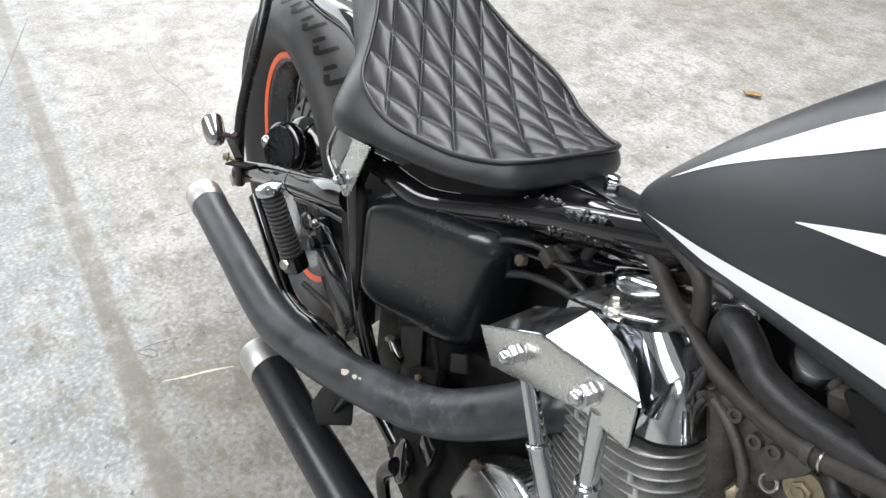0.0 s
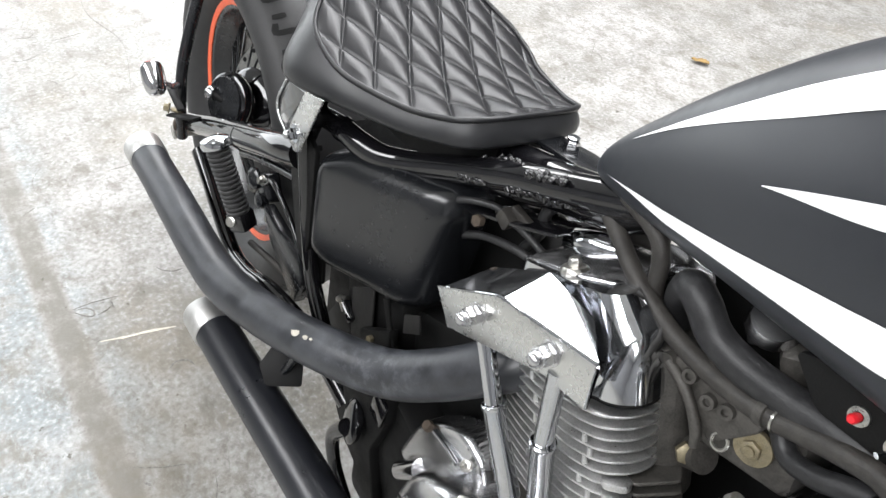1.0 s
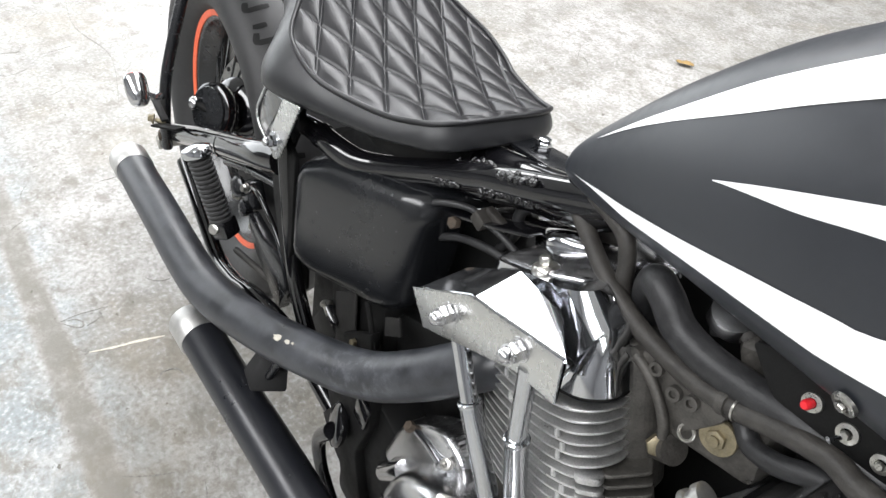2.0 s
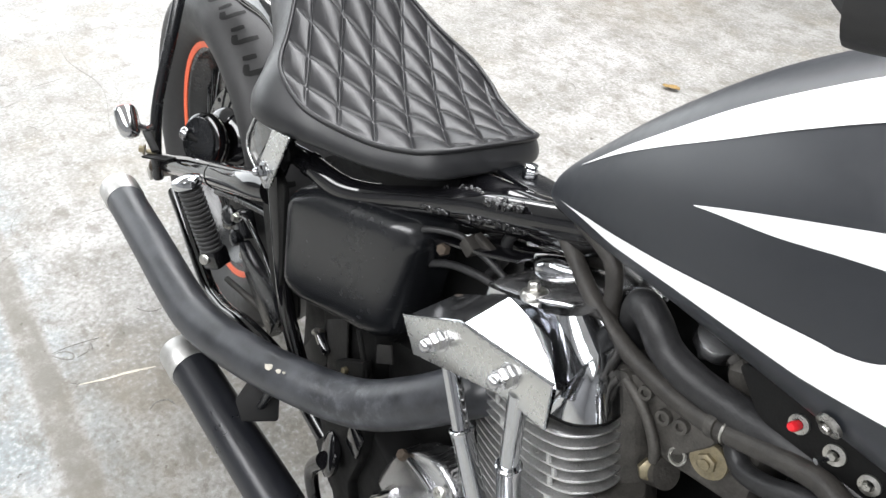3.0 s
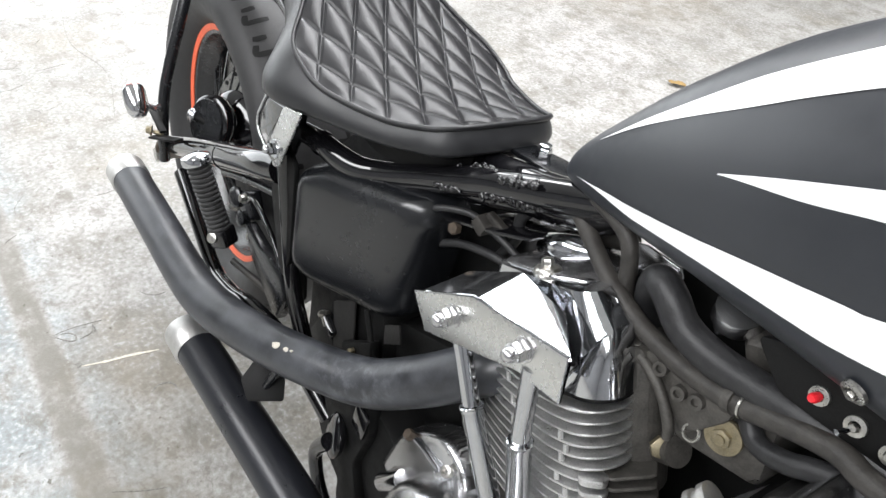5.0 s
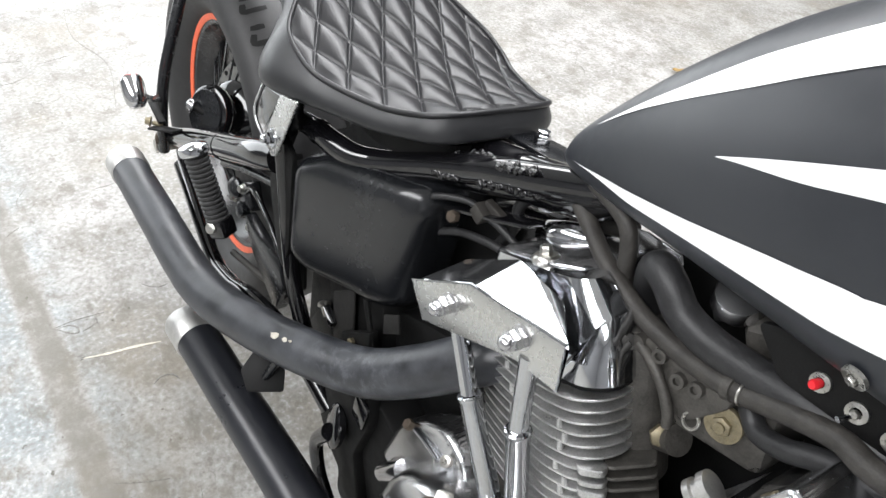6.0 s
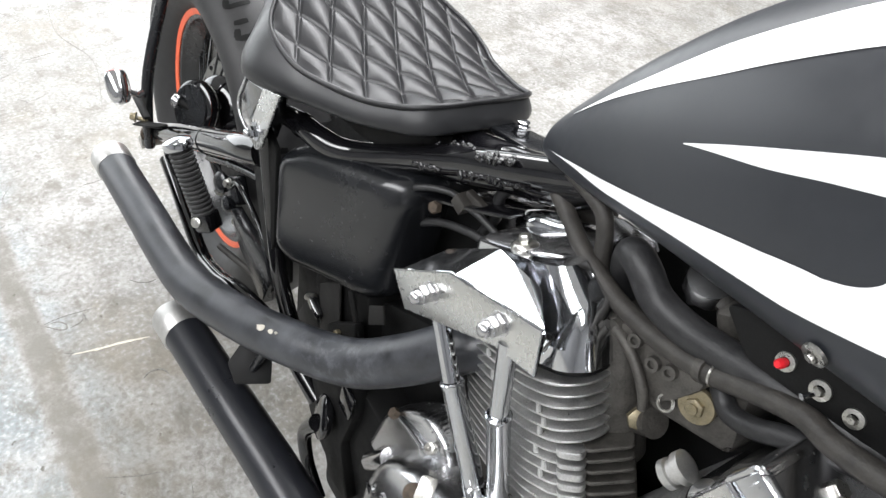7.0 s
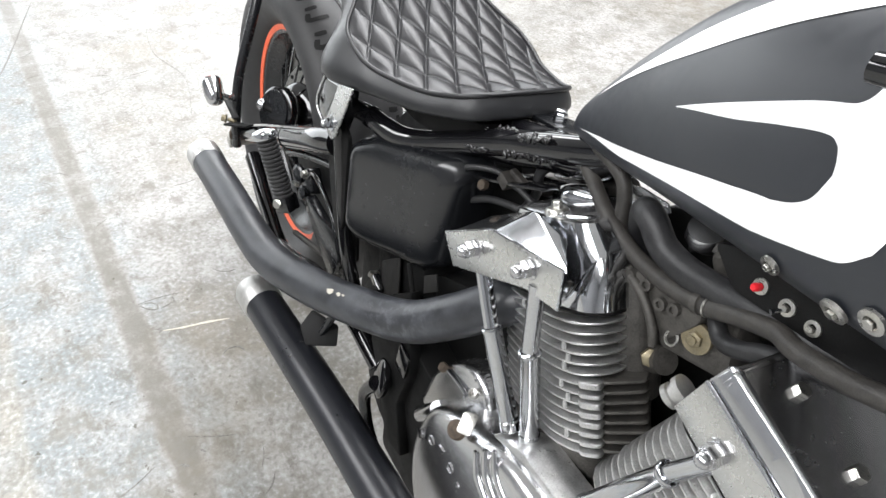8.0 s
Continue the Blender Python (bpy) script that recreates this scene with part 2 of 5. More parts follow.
# ---- the workshop ----
def floor_material():
    m = bpy.data.materials.new("worn_workshop_concrete")
    m.use_nodes = True
    nt = m.node_tree
    N, Lk = nt.nodes.new, nt.links.new
    b = nt.nodes["Principled BSDF"]
    tc = N("ShaderNodeTexCoord")

    def noise_tex(scale, detail, rough=0.6, stretch=(1, 1, 1)):
        mp = N("ShaderNodeMapping")
        mp.inputs["Scale"].default_value = stretch
        Lk(tc.outputs["Object"], mp.inputs["Vector"])
        n = N("ShaderNodeTexNoise")
        n.inputs["Scale"].default_value, n.inputs["Detail"].default_value, n.inputs["Roughness"].default_value = scale, detail, rough
        Lk(mp.outputs[0], n.inputs["Vector"])
        return n.outputs["Fac"]

    def rng(v, a, c, lo=0.0, hi=1.0):
        r = N("ShaderNodeMapRange")
        r.inputs["From Min"].default_value, r.inputs["From Max"].default_value = a, c
        r.inputs["To Min"].default_value, r.inputs["To Max"].default_value = lo, hi
        Lk(v, r.inputs["Value"])
        return r.outputs[0]

    def mix(f, a, c, blend="MIX"):
        x = N("ShaderNodeMix")
        x.data_type, x.blend_type = "RGBA", blend
        for sock, v in ((x.inputs[0], f), (x.inputs[6], a), (x.inputs[7], c)):
            if isinstance(v, tuple):
                sock.default_value = (*v, 1)
            elif isinstance(v, float):
                sock.default_value = v
            else:
                Lk(v, sock)
        return x.outputs[2]

    def math_node(op, a, c):
        x = N("ShaderNodeMath")
        x.operation = op
        x.use_clamp = True
        for s, v in ((x.inputs[0], a), (x.inputs[1], c)):
            if isinstance(v, float):
                s.default_value = v
            else:
                Lk(v, s)
        return x.outputs[0]

    # broad tone, mottled patches, brown stains, fine speckle
    c = mix(rng(noise_tex(1.1, 8, 0.65), 0.35, 0.68), (0.62, 0.612, 0.595), (0.40, 0.39, 0.36))
    c = mix(rng(noise_tex(4.5, 10, 0.72), 0.46, 0.62, 0, 0.85), c, (0.30, 0.292, 0.27))
    c = mix(rng(noise_tex(2.3, 7, 0.7), 0.53, 0.64, 0, 0.75), c, (0.34, 0.305, 0.245))
    c = mix(rng(noise_tex(15, 7, 0.8), 0.60, 0.68, 0, 0.5), c, (0.70, 0.69, 0.65))
    # bluish worn paint beside the aisle line
    sep = N("ShaderNodeSeparateXYZ")
    Lk(tc.outputs["Object"], sep.inputs[0])
    # distance across the line: y - (slope * x + offset)
    off = N("ShaderNodeMath")
    off.operation = "ADD"
    lin = N("ShaderNodeMath")
    lin.operation = "MULTIPLY_ADD"
    lin.inputs[1].default_value, lin.inputs[2].default_value = -0.0120, 0.040
    Lk(sep.outputs[0], lin.inputs[0])
    Lk(sep.outputs[1], off.inputs[0])
    Lk(lin.outputs[0], off.inputs[1])
    wob = N("ShaderNodeMath")
    wob.operation = "MULTIPLY_ADD"
    wob.inputs[1].default_value = 0.014
    Lk(noise_tex(22, 6, 0.75), wob.inputs[0])
    Lk(off.outputs[0], wob.inputs[2])
    d = wob.outputs[0]
    paint = math_node("MULTIPLY", rng(d, -0.02, 0.0, 1, 0), rng(noise_tex(9, 8, 0.7), 0.36, 0.56, 0.25, 0.9))
    c = mix(paint, c, (0.30, 0.345, 0.36))
    # a second worn strip of paint on the other side of the line, fading out
    paint_b = math_node("MULTIPLY", rng(d, 0.045, 0.055), rng(d, 0.075, 0.13, 1, 0))
    paint_b = math_node("MULTIPLY", paint_b, rng(noise_tex(8, 8, 0.7), 0.40, 0.56, 0.1, 0.75))
    c = mix(paint_b, c, (0.39, 0.435, 0.45))
    # brown worn stretch past the paint
    bare = math_node("MULTIPLY", rng(d, -0.215, -0.20, 1, 0), rng(noise_tex(4, 8, 0.7), 0.40, 0.60, 0.1, 0.85))
    c = mix(bare, c, (0.42, 0.40, 0.34))
    # pale and dark worm-like flecks
    fleck = noise_tex(95, 2, 0.5)
    c = mix(rng(fleck, 0.53, 0.66, 0, 0.6), c, (0.66, 0.67, 0.67))
    c = mix(rng(fleck, 0.47, 0.34, 0, 0.6), c, (0.22, 0.22, 0.205))
    grain = rng(noise_tex(240, 4, 0.8), 0.42, 0.60, 0, 0.3)
    c = mix(grain, c, (0.28, 0.27, 0.24))
    c = mix(rng(noise_tex(13, 9, 0.78), 0.49, 0.61, 0, 0.75), c, (0.25, 0.238, 0.205))
    c = mix(rng(noise_tex(9, 9, 0.8, (1, 1.6, 1)), 0.53, 0.62, 0, 0.7), c, (0.19, 0.174, 0.142))
    band = math_node("MULTIPLY", rng(d, -0.012, 0.002), rng(d, 0.040, 0.056, 1, 0))
    band = math_node("MULTIPLY", band, rng(noise_tex(16, 8, 0.75), 0.34, 0.56, 0.35, 0.9))
    c = mix(band, c, (0.215, 0.204, 0.175))
    # dark scuffs: thin curved traces
    w = N("ShaderNodeTexVoronoi")
    w.feature = "DISTANCE_TO_EDGE"
    w.inputs["Scale"].default_value = 4.5
    dist = N("ShaderNodeMix")
    dist.data_type = "VECTOR"
    dist.inputs[0].default_value = 0.22
    wn = N("ShaderNodeTexNoise")
    wn.inputs["Scale"].default_value, wn.inputs["Detail"].default_value = 6, 6
    Lk(tc.outputs["Object"], wn.inputs["Vector"])
    Lk(tc.outputs["Object"], dist.inputs[4])
    Lk(wn.outputs["Color"], dist.inputs[5])
    Lk(dist.outputs[1], w.inputs["Vector"])
    crack = math_node("MULTIPLY", rng(w.outputs["Distance"], 0.0, 0.012, 1, 0), rng(noise_tex(3.1, 4, 0.6), 0.52, 0.64, 0, 0.55))
    c = mix(crack, c, (0.14, 0.13, 0.11))
    spots = math_node("MULTIPLY", rng(noise_tex(38, 3, 0.6), 0.685, 0.72), 0.8)
    c = mix(spots, c, (0.10, 0.09, 0.07))
    # brown oil stains soaked in beside the bike
    for sx, sy, size in ((-0.95, 0.13, 0.20), (-0.72, 0.02, 0.16), (-2.6, 0.35, 0.22), (-0.3, 2.2, 0.5), (-1.9, 2.6, 0.45), (-1.75, 0.25, 0.13)):
        gap = N("ShaderNodeVectorMath")
        gap.operation = "DISTANCE"
        gap.inputs[1].default_value = (sx, sy, 0.0)
        Lk(tc.outputs["Object"], gap.inputs[0])
        soak = math_node("MULTIPLY", rng(gap.outputs["Value"], size * 0.3, size, 1, 0), rng(noise_tex(11, 9, 0.72), 0.38, 0.62, 0.1, 0.6))
        c = mix(soak, c, (0.27, 0.235, 0.175))
    c = mix(1.0, c, (0.715, 0.709, 0.713), "MULTIPLY")
    Lk(c, b.inputs["Base Color"])
    Lk(rng(noise_tex(5, 6), 0.35, 0.7, 0.38, 0.62), b.inputs["Roughness"])
    bp = N("ShaderNodeBump")
    bp.inputs["Strength"].default_value, bp.inputs["Distance"].default_value = 0.35, 0.002
    Lk(noise_tex(160, 5, 0.7), bp.inputs["Height"])
    Lk(bp.outputs[0], b.inputs["Normal"])
    return m


M["floor"] = floor_material()
M["wall"] = mat("painted_workshop_wall", (0.24, 0.243, 0.25), 0.7, 0, 0.12, 1.5, 0.2, 60)
M["ceiling"] = mat("painted_ceiling", (0.76, 0.765, 0.77), 0.8, 0, 0.08, 1.5)
M["lamp_body"] = mat("white_lamp_housing", (0.8, 0.8, 0.8), 0.5, 0, 0.05, 20)

X0, X1, Y0, Y1, TOP = -7.0, 5.0, -5.0, 7.0, 3.4


def slab(name, x0, x1, y0, y1, z0, z1, material, label, category):
    bm = box((x1 - x0, y1 - y0, z1 - z0), pose((x0 + x1) / 2, (y0 + y1) / 2, (z0 + z1) / 2), 0)
    return tagged(part(name, bm, material, None), label, category, kind="structure")


floor = slab("floor", X0 - 6.0, X1, Y0, Y1, -0.1, 0.0, "floor", "worn stained concrete workshop floor with faded painted line", "floor")
slab("ceiling", X0, X1, Y0, Y1, TOP, TOP + 0.1, "ceiling", "plain pale painted workshop ceiling", "ceiling")
slab("wall_north", X0, X1, Y1, Y1 + 0.15, -0.1, TOP + 0.1, "wall", "plain pale grey painted workshop wall", "wall")
slab("wall_south", X0, X1, Y0 - 0.15, Y0, -0.1, TOP + 0.1, "wall", "plain pale grey painted workshop wall", "wall")
# west wall with an open roller doorway that lets daylight in
D0, D1, DTOP = -3.6, 5.0, 3.2
west = merge(box((0.15, D0 - Y0 + 0.15, TOP + 0.2), pose(X0 - 0.075, (D0 + Y0 - 0.15) / 2, TOP / 2), 0), box((0.15, Y1 + 0.15 - D1, TOP + 0.2), pose(X0 - 0.075, (D1 + Y1 + 0.15) / 2, TOP / 2), 0), box((0.15, D1 - D0, TOP + 0.1 - DTOP), pose(X0 - 0.075, (D0 + D1) / 2, (TOP + 0.1 + DTOP) / 2), 0))
tagged(part("wall_west", west, "wall", None), "grey painted workshop wall with open doorway", "wall", kind="structure")
sky = bpy.data.materials.new("bright_outdoors")
sky.use_nodes = True
sb = sky.node_tree.nodes["Principled BSDF"]
sb.inputs["Emission Color"].default_value, sb.inputs["Emission Strength"].default_value = (0.93, 0.97, 1, 1), DAYLIGHT
M["outdoors"] = sky
tagged(part("backdrop", grid_mesh([[(X0 - 5.5, -9.0, -0.05), (X0 - 5.5, 12.0, -0.05)], [(X0 - 5.5, -9.0, 7.9), (X0 - 5.5, 12.0, 7.9)]], closed=False), "outdoors", None), "bright overcast daylight outside the doorway", "backdrop", kind="structure")
slab("wall_east", X1, X1 + 0.15, Y0 - 0.15, Y1 + 0.15, -0.1, TOP + 0.1, "wall", "plain pale grey painted workshop wall", "wall")

LAMPS = [(x, y) for y, xs in ((1.85, (-5.1, -3.5, -1.9, -0.3, 1.3)), (-2.5, (-2.3, -0.7, 0.9, 2.5))) for x in xs]
glow = bpy.data.materials.new("lit_diffuser")
glow.use_nodes = True
gb = glow.node_tree.nodes["Principled BSDF"]
gb.inputs["Emission Color"].default_value, gb.inputs["Emission Strength"].default_value = (0.975, 0.98, 1, 1), LAMP_GLOW
M["glow"] = glow
first_lamp = None
for lx, ly in LAMPS:
    if first_lamp is None:
        first_lamp = tagged(new("ceiling_lamp"), "large glowing white light panel under the ceiling", "ceiling lamp", "lamps on the ceiling")
        part("housing", box((1.58, 1.56, 0.05), pose(0, 0, -0.025), 0.008), "lamp_body", first_lamp)
        part("diffuser", grid_mesh([[(-0.799, -0.75, -0.053), (0.799, -0.75, -0.053)], [(-0.799, 0.75, -0.053), (0.799, 0.75, -0.053)]], closed=False), "glow", first_lamp, "glowing white diffuser")
        first_lamp.matrix_basis = pose(lx, ly, TOP)
    else:
        copy_thing(first_lamp, pose(lx, ly, TOP))

# ---- the motorcycle: x forward, y to its left, z up; it leans on its side stand ----
bike = tagged(new("motorcycle"), "custom black bobber motorcycle with white-striped tank, leaning on concrete floor", "motorcycle")
bike.matrix_basis = pose(-1.1169, 0.3752, 0.0, -8, 0, -4)
HUB = 0.330


# rear wheel
def rear_wheel():
    wheel = part("rear_wheel", lathe([(0.026, -0.075), (0.03, -0.07), (0.022, -0.05), (0.022, 0.05), (0.03, 0.07), (0.026, 0.075)], (0, 0, HUB), (0, 1, 0), 32), "gloss", bike, "black laced rear wheel with orange rim stripe")
    prof = [(0.222, 0.046), (0.230, 0.060), (0.248, 0.075), (0.268, 0.082), (0.286, 0.083), (0.302, 0.077), (0.314, 0.062), (0.3225, 0.044), (0.328, 0.022), (0.330, 0)]
    prof = prof + [(r, -h) for r, h in prof[-2::-1]] + [(0.212, -0.03), (0.212, 0.03)]
    part("tyre", lathe(prof, (0, 0, HUB), (0, 1, 0), 128, close=True), "rubber", wheel, "black rubber tyre with angled tread grooves")
    rim = [(0.226, 0.047), (0.226, 0.043), (0.214, 0.041), (0.206, 0.03), (0.192, 0.018), (0.188, 0), (0.192, -0.018), (0.206, -0.03), (0.214, -0.041), (0.226, -0.043), (0.226, -0.047),
           (0.222, -0.048), (0.206, -0.042), (0.199, -0.028), (0.184, -0.014), (0.181, 0), (0.184, 0.014), (0.199, 0.028), (0.206, 0.042), (0.222, 0.048)]
    part("rim", lathe(rim, (0, 0, HUB), (0, 1, 0), 96, close=True), "satin", wheel, "black wheel rim")
    for s in (-1, 1):
        st = [(0.2265, s * 0.0475), (0.2265, s * 0.0492), (0.218, s * 0.0492), (0.213, s * 0.0462), (0.213, s * 0.0445)]
        part("rim_stripe", lathe(st, (0, 0, HUB), (0, 1, 0), 96, close=True), "orange", wheel, "orange stripe on rim edge")
    for k in range(40):
        a = 2 * math.pi * k / 40
        s = -1 if k % 2 else 1
        b = a + (0.35 if k % 4 < 2 else -0.35)
        bm = tube([(0.032 * math.cos(b), s * 0.06, HUB + 0.032 * math.sin(b)), (0.19 * math.cos(a), s * 0.012, HUB + 0.19 * math.sin(a))], 0.0022, 6, 1, smooth=False)
        part("spoke", bm, "satin", wheel)
    # solid black disc added on the far side to darken the wheel's inside
    part("wheel_gap_fill", lathe([(0.03, 0.055), (0.168, 0.058), (0.172, 0.062), (0.172, 0.095), (0.168, 0.099), (0.03, 0.10)], (0, 0, HUB), (0, 1, 0), 64), "black", wheel, "added black disc filling the shaded view through the spokes")
    # tread grooves: black ribbons on the rubber put their shade into colour
    def on_tyre(a, h, lift=0.0006):
        half = [(0.330, 0.0), (0.328, 0.022), (0.3225, 0.044), (0.314, 0.062), (0.302, 0.077), (0.286, 0.083)]
        r = float(np.interp(abs(h), [q[1] for q in half[:5]], [q[0] for q in half[:5]])) + lift
        return (r * math.cos(a), h, HUB + r * math.sin(a))
    n = 34
    for k in range(n):
        for s in (-1, 1):
            a0 = 2 * math.pi * (k + (0.5 if s > 0 else 0.0)) / n

            def ribbon(path):
                """A black ribbon for a groove's shade along (angle, height) points, 7 mm wide."""
                rows = []
                for i, q in enumerate(path):
                    p, r = path[max(i - 1, 0)], path[min(i + 1, len(path) - 1)]
                    d = Vector(((r[0] - p[0]) * 0.32, r[1] - p[1])).normalized()
                    w = 0.0048 if 0 < i < len(path) - 1 else 0.0038
                    rows.append([on_tyre(a0 + q[0] - e * d.y * w / 0.32, s * (q[1] + e * d.x * w)) for e in (-1, 0, 1)])
                return grid_mesh(rows, closed=False)

            part("tread_groove_shade", ribbon([(0.062, 0.058), (0.045, 0.0595), (0.028, 0.061), (0.016, 0.0605), (0.010, 0.057), (0.008, 0.049), (0.008, 0.038), (0.009, 0.027)]), "black", wheel)
            part("tread_groove_shade", ribbon([(0.098, 0.060), (0.094, 0.053), (0.093, 0.046), (0.093, 0.040)]), "black", wheel)
    return wheel


rear_wheel()

# seat
SX = [0.28, 0.34, 0.385, 0.43, 0.46, 0.487, 0.53, 0.565, 0.63, 0.673, 0.70]
seat_w = smooth_table(SX, [0.050, 0.062, 0.073, 0.0995, 0.1205, 0.129, 0.1275, 0.1165, 0.0955, 0.077, 0.068])
seat_z = smooth_table(SX, [0.830, 0.798, 0.768, 0.735, 0.7155, 0.705, 0.692, 0.687, 0.691, 0.701, 0.711])
seat_low = smooth_table(SX, [0.730, 0.690, 0.660, 0.644, 0.645, 0.650, 0.657, 0.661, 0.669, 0.678, 0.684])
seat_flare = smooth_table(SX, [0.014, 0.020, 0.026, 0.034, 0.034, 0.025, 0.014, 0.011, 0.009, 0.008, 0.008])


def seat_edge(u):
    """Outline of the seat from its rear right corner round the nose to its rear left one, u from -1 to 1."""
    a = abs(u)
    s = -1 if u < 0 else 1
    if a > 0.12:
        x = 0.682 - (a - 0.12) / 0.88 * (0.682 - 0.22)
        return x, s * (seat_w(x) if x > 0.28 else 0.050)
    # rounded nose
    q = a / 0.12
    return 0.682 + 0.0165 * (1 - q ** 5), s * seat_w(0.682) * q


def rail_z(x, f):
    return f(x) if x > 0.28 else f(0.28) + (0.28 - x) * 0.5


def seat():
    nx, ny = 560, 300
    rows = []
    for i in range(nx + 1):
        x = 0.22 + (0.6982 - 0.22) * (1 - (1 - i / nx) ** 1.25)
        w = (seat_w(x) if x > 0.28 else 0.050)
        if x > 0.682:
            w = seat_w(0.682) * max(1 - ((x - 0.682) / 0.0165), 0.0) ** (1 / 5)
        row = []
        for j in range(ny + 1):
            v = -1 + 2 * j / ny
            y = v * w
            side = 1 - abs(v) ** 4
            front = min(max((0.6982 - x) / 0.012, 0), 1)
            crown = (0.019 - 0.014 * min(max((x - 0.54) / 0.13, 0), 1)) * (1 - v * v) * front ** 0.5
            a, b = 12.25 * x + 25.0 * y - 3.45, 12.25 * x - 25.0 * y - 3.0
            ta, tb = 2 * abs(a - round(a)), 2 * abs(b - round(b))
            puff = 0.72 * (ta * (2 - ta) * tb * (2 - tb)) ** 0.7 + 0.28 * min(1, 7 * ta) * min(1, 7 * tb)
            fade = min(max((w - abs(y)) / 0.012, 0), 1) * front
            z = rail_z(x, seat_z) + crown + 0.0080 * (puff - 0.6) * fade * (0.4 + 0.6 * side)
            row.append((x, y, z))
        rows.append(row)
    top = part("seat", grid_mesh(rows, closed=False), "leather", bike, "black diamond-quilted leather solo seat", 180)
    us = np.linspace(-1, 1, 121)
    rings = []
    pipe = []
    for u in us:
        x, y = seat_edge(u)
        e0, e1 = seat_edge(max(u - 0.01, -1)), seat_edge(min(u + 0.01, 1))
        n = Vector((e1[1] - e0[1], -(e1[0] - e0[0]), 0))
        n = n.normalized() if n.length > 1e-9 else Vector((1, 0, 0))
        zt, zb = rail_z(x, seat_z), rail_z(x, seat_low)
        bulge = seat_flare(max(x, 0.28))
        ring = []
        for k in range(13):
            t = k / 12
            out = bulge * math.sin(math.pi * 0.62 * min(t * 1.25, 1)) ** 0.9 if t <= 0.8 else bulge * 0.93 - (bulge + 0.02) * ((t - 0.8) / 0.2) ** 1.3
            zz = zt + (zb - zt) * min(t * 1.25, 1) ** 0.9 - (0.004 * math.sin(math.pi * (t - 0.8) / 0.2) if t > 0.8 else 0)
            ring.append((x + n.x * out, y + n.y * out, zz))
        rings.append(ring)
        pipe.append((x + n.x * 0.001, y + n.y * 0.001, zt + 0.0012))
    part("seat_skirt", grid_mesh(rings, closed=False), "leather_side", top, "smooth black vinyl seat side", 180)
    part("seat_piping", tube(pipe, 0.0030, 8, 1, smooth=False), "leather", top, "raised black piping round seat", 180)
    # pan below
    pan = [[(x * 1.0, y * f, rail_z(x, seat_low) + 0.004) for f in (-0.8, 0.8) for x, y in ((seat_edge(1 - a)[0], abs(seat_edge(1 - a)[1])),)] for a in np.linspace(0.05, 0.86, 24)]
    part("seat_pan", grid_mesh(pan, closed=False), "black", top)


seat()

# fuel tank
TXS = [0.800, 0.815, 0.845, 0.90, 0.967, 1.05, 1.15, 1.28, 1.40, 1.46]
tank_w = smooth_table(TXS, [0.004, 0.026, 0.041, 0.061, 0.082, 0.102, 0.119, 0.124, 0.10, 0.03])
tank_t = smooth_table(TXS, [0.726, 0.752, 0.788, 0.846, 0.902, 0.946, 0.972, 0.975, 0.94, 0.88])
tank_b = smooth_table(TXS, [0.720, 0.716, 0.714, 0.716, 0.722, 0.728, 0.735, 0.745, 0.76, 0.80])


def tank_point(x, f, lift=0.0):
    """Point of the tank's right side; f runs from 0 at the keel to 1 at the crown."""
    w, t, b = tank_w(x), tank_t(x), tank_b(x)
    zc = b + 0.36 * (t - b)
    a = (f - 0.36) / 0.64 * math.pi / 2 if f > 0.36 else (f - 0.36) / 0.36 * math.pi / 2
    if a > 0:
        y, z = w * math.cos(a) ** 0.82, zc + (t - zc) * math.sin(a) ** 0.95
    else:
        t2 = min(max((-a - 0.6) / 0.97, 0), 1)
        y, z = w * math.cos(a) ** 0.5 * (1 - 0.6 * t2 * t2 * (3 - 2 * t2)), zc + (zc - b) * -abs(math.sin(a)) ** 1.3
    return np.array((x, -(y + lift * math.cos(a)), z + lift * math.sin(a)))


def tank():
    rings = []
    for i in range(97):
        x = TXS[0] + (TXS[-1] - TXS[0]) * (i / 96) ** 1.15
        half = [tank_point(x, f) for f in np.linspace(0, 1, 40)]
        rings.append([tuple(p) for p in half] + [(p[0], -p[1], p[2]) for p in half[-2:0:-1]])
    body = part("fuel_tank", grid_mesh(rings), "matte_tank", bike, "matte black fuel tank with pointed white stripes", 60)
    return body


tank_ob = tank()


def stripe(lo, hi, ends=1.0, name="tank_stripe"):
    """A painted stripe between two lines of (x, f) on the tank's side, on both sides; finer where it curves at its end (or start)."""
    flo, fhi = smooth_table(*zip(*lo)), smooth_table(*zip(*hi))
    x0, x1 = lo[0][0], lo[-1][0]
    for s in (1, -1):
        rows = []
        for i in range(141):
            u = i / 140
            x = x0 + (x1 - x0) * (1 - (1 - u) ** ends if ends > 0 else u ** -ends)
            a, b = flo(x), fhi(x)
            row = []
            for k in range(13):
                p = tank_point(x, a + (max(b - a, 0)) * k / 12, 0.0006)
                row.append((p[0], s * p[1], p[2]))
            rows.append(row)
        part(name, grid_mesh(rows, closed=False), "white", tank_ob, "white painted stripe", 180)


